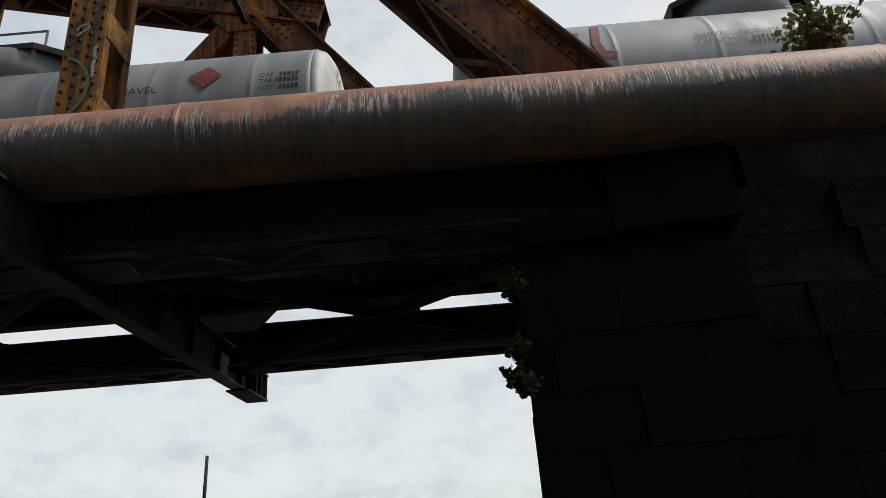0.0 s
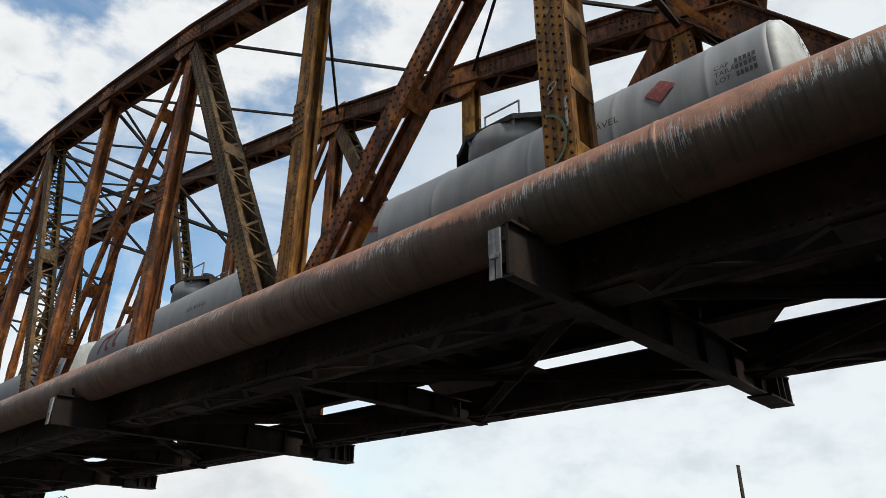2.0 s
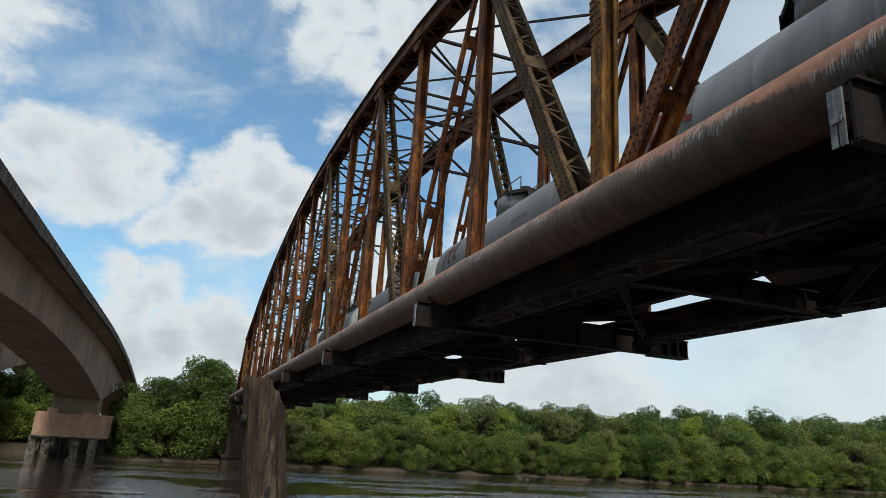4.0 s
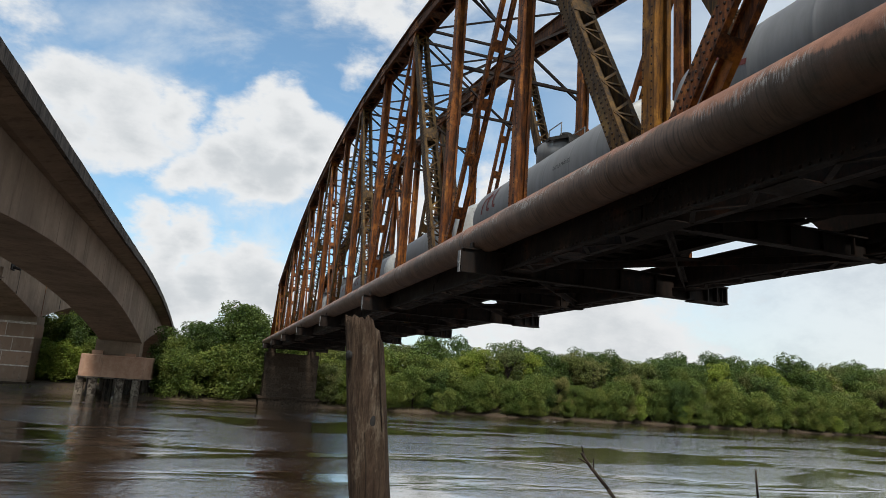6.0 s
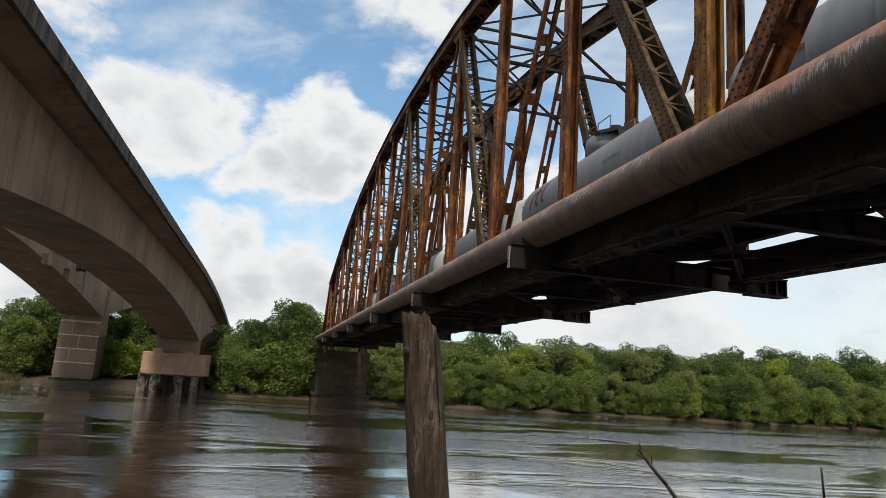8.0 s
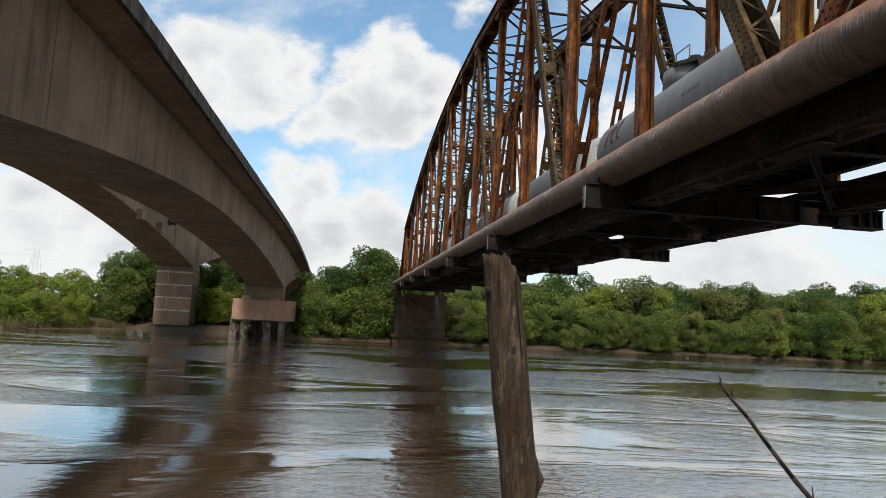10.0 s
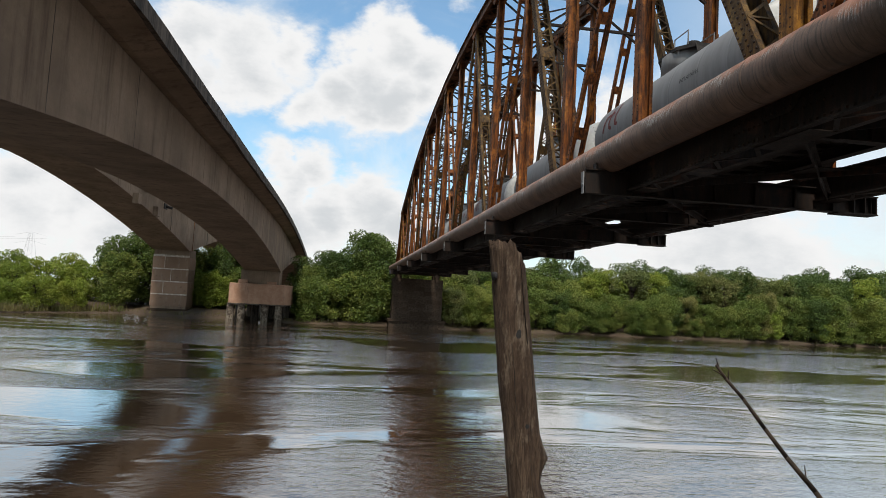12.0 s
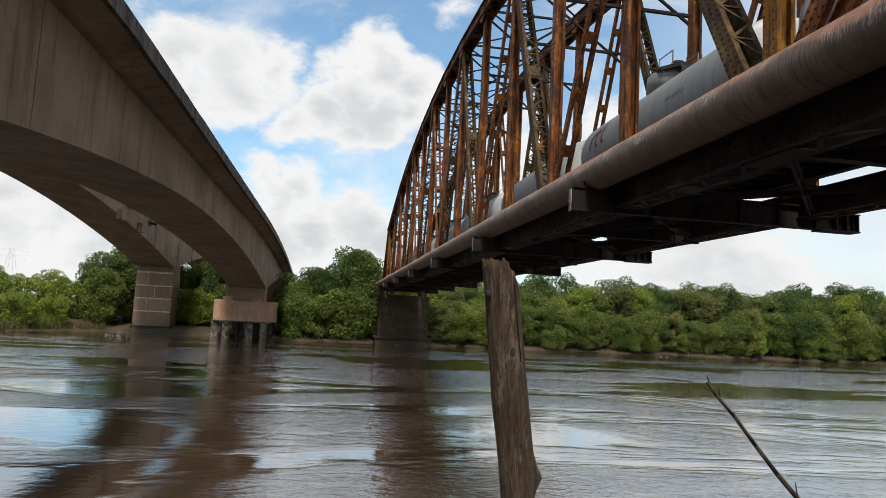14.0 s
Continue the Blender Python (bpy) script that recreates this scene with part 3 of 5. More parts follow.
def chord(name, x, pts, high, deep, mat, cover, rivets_to=-9):
    """A built-up chord: two webs, edge angles, a cover plate above, battens below."""
    for (a, b) in zip(pts, pts[1:]):
        p, q = Vector((x, *a)), Vector((x, *b))
        d = (q - p).normalized()
        nrm = Vector((1, 0, 0)).cross(d)
        e = d * 0.02
        h, t = high / 2, 0.03
        web = [(t / 2, -h), (-t / 2 - 0.09, -h), (-t / 2 - 0.09, -h + 0.022), (-t / 2 - 0.016, -h + 0.022), (-t / 2 - 0.016, -h + 0.12), (-t / 2, -h + 0.12),
               (-t / 2, h - 0.12), (-t / 2 - 0.016, h - 0.12), (-t / 2 - 0.016, h - 0.022), (-t / 2 - 0.09, h - 0.022), (-t / 2 - 0.09, h), (t / 2, h)]
        off = Vector((deep / 2, 0, 0))
        ob = part(name, Shape().section(p - off - e, q - off + e, web), mat, bridge)
        part("web_plate", Shape().section(p + off - e, q + off + e, [(-a2, b2) for a2, b2 in web]), mat, ob)
        ln = (q - p).length
        if cover:
            part("cover_plate", Shape().beam(p + nrm * (high / 2 + 0.012) - e, q + nrm * (high / 2 + 0.012) + e, deep + 0.24, 0.024), mat, ob)
        t = Shape()
        n = int(ln / 0.55)
        for i in range(n):
            g = 1 if i % 2 else -1
            o = -nrm * (high / 2 + 0.004)
            t.beam(p + d * (ln * i / n) + o - Vector((g * deep / 2, 0, 0)), p + d * (ln * (i + 1) / n) + o + Vector((g * deep / 2, 0, 0)), 0.07, 0.014, nrm.cross(d))
        for u in (0.3, ln / 2, ln - 0.3):
            t.beam(p + d * u - nrm * (high / 2 + 0.012) - Vector((deep / 2, 0, 0)), p + d * u - nrm * (high / 2 + 0.012) + Vector((deep / 2, 0, 0)), 0.6, 0.014, d)
        tagged(part("lacing", t, mat, ob), kind="stuff")
        if a[0] < rivets_to:
            r = Shape()
            for i in range(int(ln / 0.13)):
                for g in (-1, 1):
                    r.rivet(p + d * (0.05 + 0.13 * i) + nrm * g * (high / 2 - 0.085) - Vector((deep / 2 + 0.03, 0, 0)), (-1, 0, 0))
                    if abs(0.05 + 0.13 * i) < 1.1 or ln - 0.13 * i < 1.1:
                        r.rivet(p + d * (0.05 + 0.13 * i) + nrm * g * 0.07 - Vector((deep / 2 + 0.03, 0, 0)), (-1, 0, 0))
            tagged(part("rivets", r, M_RIVET, ob), kind="stuff")


def gusset(x, y, z, w, h, mat, side, rivets=False):
    s = Shape()
    c = 0.25 * w
    v = [(y - w / 2, z - h / 2 + c), (y - w / 2, z + h / 2), (y + w / 2, z + h / 2), (y + w / 2, z - h / 2 + c), (y + w / 2 - c, z - h / 2), (y - w / 2 + c, z - h / 2)]
    n = len(v)
    s.add([(x, *p) for p in v] + [(x + side * 0.016, *p) for p in v],
          [tuple(range(n)), tuple(range(2 * n - 1, n - 1, -1))] + [(i, (i + 1) % n, n + (i + 1) % n, n + i) for i in range(n)])
    ob = part("gusset_plate", s, mat, bridge)
    if rivets:
        r = Shape()
        for i in range(int(w / 0.14)):
            for j in range(int(h / 0.14)):
                yy, zz = y - w / 2 + 0.07 + 0.14 * i, z - h / 2 + 0.07 + 0.14 * j
                if zz > z - h / 2 + c or abs(yy - y) < w / 2 - c:
                    r.rivet((x + (side * 0.016 if side < 0 else 0), yy, zz), (-1, 0, 0))
        tagged(part("rivets", r, M_RIVET, ob), kind="stuff")


for x in (NT, FT):
    nearer = x == NT
    chord("top_chord", x, [(K[1] - 1.35, TOP[1] - 0.34)] + [(K[k], TOP[k]) for k in range(1, 16)] + [(K[15] + 1.35, TOP[15] - 0.34)], 0.52, 0.46, M_CHORD, True, 30 if nearer else 14)
    chord("end_post", x, [(K[0] - 0.2, LOW + 0.1), (K[1] - 0.2, TOP[1])], 0.62, 0.46, M_CHORD, True, 30)
    chord("end_post", x, [(K[16], LOW + 0.1), (K[15], TOP[15])], 0.56, 0.46, M_RUST, True, -9)
    for k in range(16):
        chord("bottom_chord", x, [(K[k], LOW + (0 if nearer else 0.05)), (K[k + 1], LOW + (0 if nearer else 0.05))], 0.72 if nearer else 0.6, 0.42, M_SHADE_STEEL, False, 10 if nearer else -9)
    for k in range(1, 16):
        rv = nearer and k < 7
        top = TOP[k] - 0.2
        if k in (1, 15):
            member("hanger", x, (K[k], LOW), (K[k], top), 0.46, 0.38, M_OCHRE, "batten", rivets=4 if rv else 2, pitch=0.95, label="ochre painted riveted hanger")
        else:
            post("vertical_post", x, K[k], LOW, top, (M_RUST, M_RUST, M_OCHRE if k < 4 else M_RUST)[k % 3], rv)
        gusset(x - 0.26, K[k], TOP[k] - 0.15, 1.2 if k % 2 else 0.8, 0.85, M_RUST, -1, rv)
    for k in range(2, 15, 2):
        for g in (-1, 1):
            u, lo, hi = k + g, (K[k] + g * 0.25, LOW + 0.35), (K[k + g] - g * 0.15, TOP[k + g] - 0.2)
            outer = (g < 0) == (k <= 8)
            rv = nearer and k < 7
            if k in (2, 14) and u in (1, 15):
                member("end_diagonal", x, lo, hi, 0.44, 0.34, M_RUST, "batten", rivets=3 if rv else 0, pitch=1.7)
            elif (g > 0) == (k < 8):
                member("laced_diagonal", x, lo, hi, 0.46, 0.36, M_OLIVE, "lace", rivets=3 if rv else 0, label="dark olive laced diagonal")
            else:
                member("tie_diagonal", x, lo, hi, 0.36, 0.17, M_RUST, "batten", rivets=1 if rv else 0, pitch=1.5)
    for k in range(0, 17):
        gusset(x - 0.25, K[k], LOW + 0.35, 1.3 if k % 2 == 0 else 0.9, 0.8, M_SHADE_STEEL, -1, nearer and k < 3)
        if not nearer:
            gusset(x - 0.3, K[k], LOW + 0.5, 1.7 if k % 2 else 2.8, 0.5, M_SHADE_STEEL, -1)

# floor: cross girders, track stringers, bracing, deck plate
for k in range(0, 17):
    s = Shape()
    y = K[k]
    x0, x1 = (5.12, 11.95) if k % 2 else (6.1, 10.95)
    zb = 4.74 if k % 2 else 4.9
    s.box((x0, y - 0.014, zb), (x1, y + 0.014, 5.24))
    for z in (zb, 5.24):
        s.box((x0, y - 0.055, z - 0.014), (x0 + 0.9, y + 0.055, z + 0.014)).box((x0 + 0.9, y - 0.1, z - 0.014), (x1, y + 0.1, z + 0.014))
    for i in range(1, 8):
        xx = x0 + 0.1 + (x1 - x0 - 0.2) * i / 7
        s.box((xx - 0.012, y - 0.085, zb + 0.015), (xx + 0.012, y + 0.085, 5.225))
    g = part("cross_girder", s, M_SHADE_STEEL, bridge)
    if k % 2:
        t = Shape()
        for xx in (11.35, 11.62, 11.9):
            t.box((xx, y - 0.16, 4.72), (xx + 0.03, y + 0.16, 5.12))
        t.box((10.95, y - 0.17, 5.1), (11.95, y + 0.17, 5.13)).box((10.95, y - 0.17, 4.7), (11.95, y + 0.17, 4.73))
        part("outrigger", t, M_SHADE_STEEL, g)
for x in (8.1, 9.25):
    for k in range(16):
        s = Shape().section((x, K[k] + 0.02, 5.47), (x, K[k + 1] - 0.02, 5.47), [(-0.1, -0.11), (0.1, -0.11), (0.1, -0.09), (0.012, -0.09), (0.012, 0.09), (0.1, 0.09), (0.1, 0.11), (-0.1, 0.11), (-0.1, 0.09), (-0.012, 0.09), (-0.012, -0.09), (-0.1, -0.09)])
        part("track_stringer", s, M_SHADE_STEEL, bridge)
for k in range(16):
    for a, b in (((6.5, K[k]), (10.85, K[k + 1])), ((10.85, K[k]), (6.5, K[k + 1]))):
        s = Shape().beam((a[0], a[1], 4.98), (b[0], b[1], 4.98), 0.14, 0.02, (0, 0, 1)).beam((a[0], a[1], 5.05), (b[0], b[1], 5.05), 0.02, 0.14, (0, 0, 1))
        part("wind_brace", s, M_SHADE_STEEL, bridge)
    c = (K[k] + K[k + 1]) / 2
    part("brace_plate", Shape().box((8.3, c - 0.4, 5.0), (9.0, c + 0.4, 5.02)), M_SHADE_STEEL, bridge)
    part("deck_plate", Shape().box((6.75, K[k] + 0.01, 5.765), (9.75, K[k + 1] - 0.01, 5.78)), M_SHADE_STEEL, bridge)
    n = 9
    for i in range(n):
        y = K[k] + PANEL * (i + 0.5) / n
        part("sleeper", Shape().box((7.15, y - 0.11, 5.585), (10.0, y + 0.11, 5.76)), M_TIMBER, bridge)
for x in (8.15, 9.2):
    s = Shape().box((x - 0.06, K[0], 5.78), (x + 0.06, K[16], 5.8)).box((x - 0.012, K[0], 5.8), (x + 0.012, K[16], 5.86)).box((x - 0.033, K[0], 5.86), (x + 0.033, K[16], 5.89))
    part("rail", s, M_GRIME, bridge, "worn steel running rail")

# bracing between the two trusses, overhead
for k in range(1, 16):
    z = TOP[k]
    s = Shape()
    for dz2 in (0.14, -0.4) if k % 2 else (0.0,):
        if 1 < k < 4:
            continue
        s.beam((NT + 0.2, K[k], z + dz2), (FT - 0.2, K[k], z + dz2), 0.1, 0.08, (0, 1, 0))
    if s.v:
        part("sway_frame", s, M_SHADE_STEEL, bridge)
    if k < 15:
        for a, b in ((NT, FT), (FT, NT)):
            part("top_brace", Shape().beam((a, K[k], z + 0.05), (b, K[k + 1], TOP[k + 1] + 0.05), 0.06, 0.06), M_SHADE_STEEL, bridge)
    if 3 < k < 13:
        for a, b in ((NT + 0.2, FT - 0.2), (FT - 0.2, NT + 0.2)):
            part("sway_brace", Shape().beam((a, K[k], z - 0.5), (b, K[k], z - 3.0 - 0.4 * (8 - abs(k - 8)) / 6), 0.08, 0.07, (0, 1, 0)), M_SHADE_STEEL, bridge)
        part("sway_strut", Shape().beam((NT + 0.2, K[k], z - 3.0), (FT - 0.2, K[k], z - 3.0), 0.1, 0.09, (0, 1, 0)), M_SHADE_STEEL, bridge)
for k, g in ((1, 1), (15, -1)):
    for x, sx in ((NT, 1), (FT, -1)):
        part("portal_knee", Shape().beam((x, K[k] - g * 1.2, TOP[k] - 1.8), (x + sx * 1.5, K[k], TOP[k] - 0.3), 0.14, 0.1), M_RUST, bridge)

# ---- water main along the bridge ----
PX, PZ, PR = 5.69, 5.57, 0.35
main = base("water_main", (PX, 30, PZ), "peeling grey and salmon steel water main along the bridge", "pipe")
Y0, Y1 = -24.0, 80.0
cuts = [Y0, -15.3, -9.3, -3.2, 2.35, 8.4, 14.3, 20.3, 26.3, 32.3, 38.3, 44.3, 50.3, 56.3, 62.3, 68.3, 74.3, Y1]
for a, b in zip(cuts, cuts[1:]):
    s = Shape()
    n, rings = 48, 14
    for j in range(rings + 1):
        y = a + (b - a) * j / rings
        for i in range(n):
            t = 2 * math.pi * i / n
            r = PR + 0.006 * noise.noise((math.cos(t) * 2, y * 0.9, math.sin(t) * 2))
            s.v.append((PX + r * math.cos(t), y, PZ + r * math.sin(t)))
    for j in range(rings):
        s.f += [(j * n + i, (j + 1) * n + i, (j + 1) * n + (i + 1) % n, j * n + (i + 1) % n) for i in range(n)]
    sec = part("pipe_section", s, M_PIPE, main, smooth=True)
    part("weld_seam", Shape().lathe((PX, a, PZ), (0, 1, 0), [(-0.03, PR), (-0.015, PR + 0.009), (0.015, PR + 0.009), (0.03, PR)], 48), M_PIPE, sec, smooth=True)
for k in range(1, 16, 2):
    y = K[k] + 0.12
    s = Shape()
    for g in (-1, 1):
        s.box((5.1, y + g * 0.036 - 0.027, 4.73), (5.115, y + g * 0.036 + 0.027, 5.0))
    s.box((5.095, y - 0.062, 4.94), (5.117, y + 0.062, 5.2)).box((5.085, y - 0.045, 4.92), (5.12, y + 0.045, 4.96))
    st = part("pipe_clamp", s, M_GALV, main, "pale galvanised clamp plate")
    saddle = Shape().box((5.3, y - 0.09, 5.18), (6.1, y + 0.09, 5.225))
    for xx in (5.36, 5.98):
        saddle.box((xx, y - 0.08, 5.18), (xx + 0.03, y + 0.08, 5.4))
    part("saddle", saddle, M_SHADE_STEEL, st)

# ---- tank wagons ----
TX, TZ, TR = 8.68, 7.43, 1.17


def on_tank(vf, y, ang, lift=0.016):
    """Wraps flat lettering on the tank's side: u runs towards -y, v up round the shell."""
    v, f = vf
    out = []
    for p in v:
        a = ang + p[1] / TR
        r = TR + lift
        out.append((TX - r * math.cos(a), y - p[0], TZ + r * math.sin(a)))
    return out, f


def bars(rows, h, gap, width):
    s = []
    f = []
    rnd = random.Random(7)
    for i in range(rows):
        u = 0.0
        while u < width:
            w2 = h * rnd.uniform(0.45, 0.65)
            n = len(s)
            z = -i * (h + gap)
            s += [(u, z, 0), (u + w2, z, 0), (u + w2, z + h, 0), (u, z + h, 0)]
            f.append((n, n + 1, n + 2, n + 3))
            u += w2 + h * 0.22
    return s, f


def tank_wagon(y, plain_sides):
    """One tank wagon whose tank runs from y (its white end) to y + 8.3."""
    L = 8.3
    wg = base("tank_wagon", (TX, y + L / 2, 5.79), "grey steel tank wagon with a domed manhole, on the bridge track", "railway wagon", "tank wagons of the train")
    prof = [(0.0, 0.05), (0.0, TR * 0.6), (0.03, TR * 0.86), (0.1, TR * 0.96), (0.2, TR)]
    ring = [0.9, 2.1, 3.4, 5.2, 6.4, 7.5]
    body = prof[4:] + [(0.26, TR)]
    for a in ring:
        body = body + [(a - 0.07, TR), (a - 0.03, TR), (a - 0.012, TR + 0.006), (a + 0.012, TR + 0.006), (a + 0.03, TR), (a + 0.07, TR)]
    body += [(L - 0.26, TR), (L - 0.2, TR)]
    part("tank_shell", Shape().lathe((TX, y, TZ), (0, 1, 0), body, 56), M_TANK, wg, smooth=True)
    e1 = part("tank_end", Shape().lathe((TX, y, TZ), (0, 1, 0), prof, 56), M_WHITE, wg, "white painted tank end", smooth=True)
    part("tank_end", Shape().lathe((TX, y + L, TZ), (0, -1, 0), prof, 56), M_TANK, wg, smooth=True)
    c = y + 4.4
    dome = part("manhole_dome", Shape().lathe((TX, c, TZ + TR - 0.12), (0, 0, 1), [(-0.2, 0.8), (0.3, 0.78), (0.38, 0.7), (0.42, 0.4), (0.43, 0.1)], 32), M_TANK, wg, smooth=True)
    part("valve", Shape().lathe((TX - 0.1, c - 0.15, TZ + TR + 0.36), (0, 0, 1), [(0, 0.12), (0.12, 0.12), (0.14, 0.16), (0.2, 0.16), (0.22, 0.08)], 14), M_GRIME, dome)
    hz = TZ + TR + 0.24
    ring = [(x * 0.9, q * 0.84) for x, q in ((0.8, -0.55), (0.8, 0.55), (0.45, 1.08), (-0.45, 1.08), (-0.8, 0.55), (-0.8, -0.55), (-0.45, -1.08), (0.45, -1.08))]
    for i in range(8):
        (x0, y0), (x1, y1) = ring[i], ring[(i + 1) % 8]
        q = [(TX + x0, c + y0, hz), (TX + x1, c + y1, hz), (TX + x1 * 0.62, c + y1 * 0.62, hz + 0.1), (TX + x0 * 0.62, c + y0 * 0.62, hz + 0.1)]
        hood = Shape().add(q + [(x, yy, z - 0.02) for x, yy, z in q], [(0, 1, 2, 3), (7, 6, 5, 4), (0, 4, 5, 1), (1, 5, 6, 2), (2, 6, 7, 3), (3, 7, 4, 0)])
        part("walkway_plate", hood, M_GRIME, dome, "dark steel walkway plate")
        part("edge_bar", Shape().beam((TX + x0, c + y0, hz - 0.03), (TX + x1, c + y1, hz - 0.03), 0.09, 0.03, (0, 0, 1)), M_GRIME, dome)
    for sy in (-1, 1):
        v = [(TX - 0.45, c + sy * 0.91, hz), (TX + 0.45, c + sy * 0.91, hz), (TX + 0.4, c + sy * 0.95, hz - 0.3), (TX - 0.4, c + sy * 0.95, hz - 0.3)]
        part("end_skirt", Shape().add(v + [(x, yy - sy * 0.02, z) for x, yy, z in v], QUADS), M_GRIME, dome)
        for xx in (-0.7, 0.7):
            part("bracket", Shape().beam((TX + xx * 0.8, c + sy * 0.4, hz - 0.3), (TX + xx, c + sy * 0.45, hz), 0.04, 0.05), M_TANK, dome)
    for xx in (TX - 0.35, TX + 0.35):
        rail = Shape().tube((xx, c - 0.35, TZ + TR + 0.4), (xx, c - 0.35, TZ + TR + 0.78), 0.018, 6).tube((xx, c + 0.35, TZ + TR + 0.4), (xx, c + 0.35, TZ + TR + 0.78), 0.018, 6)
        rail.tube((xx, c - 0.36, TZ + TR + 0.78), (xx, c + 0.36, TZ + TR + 0.78), 0.018, 6)
        part("handrail", rail, M_GALV, wg)
    # underframe and bogies
    s = Shape().box((TX - 0.55, y - 0.5, 6.2), (TX + 0.55, y + L + 0.5, 6.42))
    for yy in (y + 1.2, y + L - 1.2):
        s.box((TX - 1.0, yy - 0.4, 6.3), (TX + 1.0, yy + 0.4, 6.75))
    part("underframe", s, M_GRIME, wg)
    for yy in (y - 0.5, y + L + 0.5):
        part("coupler", Shape().box((TX - 0.12, yy - 0.35, 6.2), (TX + 0.12, yy + 0.35, 6.42)), M_GRIME, wg)
    for yy in (y + 1.5, y + L - 1.5):
        bog = part("bogie", Shape().box((TX - 0.8, yy - 0.95, 6.02), (TX - 0.66, yy + 0.95, 6.2)).box((TX + 0.66, yy - 0.95, 6.02), (TX + 0.8, yy + 0.95, 6.2)).box((TX - 0.7, yy - 0.2, 6.0), (TX + 0.7, yy + 0.2, 6.22)), M_GRIME, wg)
        for dy2 in (-0.75, 0.75):
            for sx in (-1, 1):
                part("wheel", Shape().lathe((TX + sx * 0.48, yy + dy2, 6.17), (sx, 0, 0), [(0, 0.36), (0.03, 0.42), (0.05, 0.38), (0.13, 0.375)], 24), M_GRIME, bog)
    # markings
    shell = wg.children[0]
    word = ("lettering", Shape().add(*on_tank(letters("INFLAMÁVEL", 0.15), y + 2.86, 0.09)), M_INK, shell, "stencilled black word")
    part(*word)
    if not plain_sides:
        d = 0.2
        rows = [-d + 2 * d * i / 10 for i in range(11)]
        dia = [(-(d - abs(v)), v, 0) for v in rows] + [(d - abs(v), v, 0) for v in rows]
        part("placard", Shape().add(*on_tank((dia, [(i, 11 + i, 12 + i, i + 1) for i in range(10)]), y + 1.45, 0.27)), M_RED, shell, "faded red diamond placard")
        for i, text in enumerate(("CAP", "TARA", "LOT")):
            part("lettering", Shape().add(*on_tank(letters(text, 0.095), y + 0.8, 0.18 - 0.085 * i)), M_INK, shell)
            tagged(part("stencil_bars", Shape().add(*on_tank(bars(1, 0.065, 0.03, 0.24), y + 0.56, 0.18 - 0.085 * i)), M_INK, shell), kind="stuff")
    else:
        part("lettering", Shape().add(*on_tank(letters("INMETRO / INMEQ-MA", 0.1), y + L - 2.85, 0.22)), M_INK, shell)
        part("lettering", Shape().add(*on_tank(letters("CAP NOMINAL", 0.1), y + L - 2.85, 0.12)), M_INK, shell)
        tagged(part("stencil_bars", Shape().add(*on_tank(bars(1, 0.07, 0.03, 0.34), y + L - 3.5, 0.12)), M_INK, shell), kind="stuff")
    # painted mark of strokes and hooks near the far end
    for line in (((0.0, 0.0), (0.03, 0.3), (0.08, 0.46), (0.2, 0.5)), ((0.12, 0.48), (0.62, 0.5)), ((0.43, 0.73), (0.37, 0.24), (0.42, 0.08), (0.58, 0.03)), ((0.86, 0.73), (0.79, 0.28), (0.84, 0.1), (1.0, 0.06))):
        pts = []
        for (u0, v0), (u1, v1) in zip(line, line[1:]):
            pts += [(u0 + (u1 - u0) * i / 4, v0 + (v1 - v0) * i / 4) for i in range(4)]
        pts.append(line[-1])
        v, n = [], len(pts)
        for i, p in enumerate(pts):
            q0, q1 = pts[max(i - 1, 0)], pts[min(i + 1, n - 1)]
            t = Vector((q1[0] - q0[0], q1[1] - q0[1])).normalized() * 0.05
            v += [(p[0] - t.y, p[1] + t.x, 0), (p[0] + t.y, p[1] - t.x, 0)]
        part("painted_mark", Shape().add(*on_tank((v, [(2 * i, 2 * i + 1, 2 * i + 3, 2 * i + 2) for i in range(n - 1)]), y + L - 0.9, 0.02)), M_RED, shell, "red-brown painted stroke")
    # writing on the white end
    v, f = letters("TCC", 0.3)
    part("lettering", Shape().add([(TX - 0.55 + p[0], y - 0.006, TZ + 0.55 + p[1]) for p in v], f), M_INK, e1)
    v, f = bars(1, 0.2, 0.05, 0.5)
    tagged(part("stencil_bars", Shape().add([(TX + 0.14 + p[0], y - 0.006, TZ + 0.56 + p[1]) for p in v], f), M_INK, e1), kind="stuff")
    return wg


for i in range(-2, 8):
    tank_wagon(1.6 + 9.8 * i, i % 2 != 0)


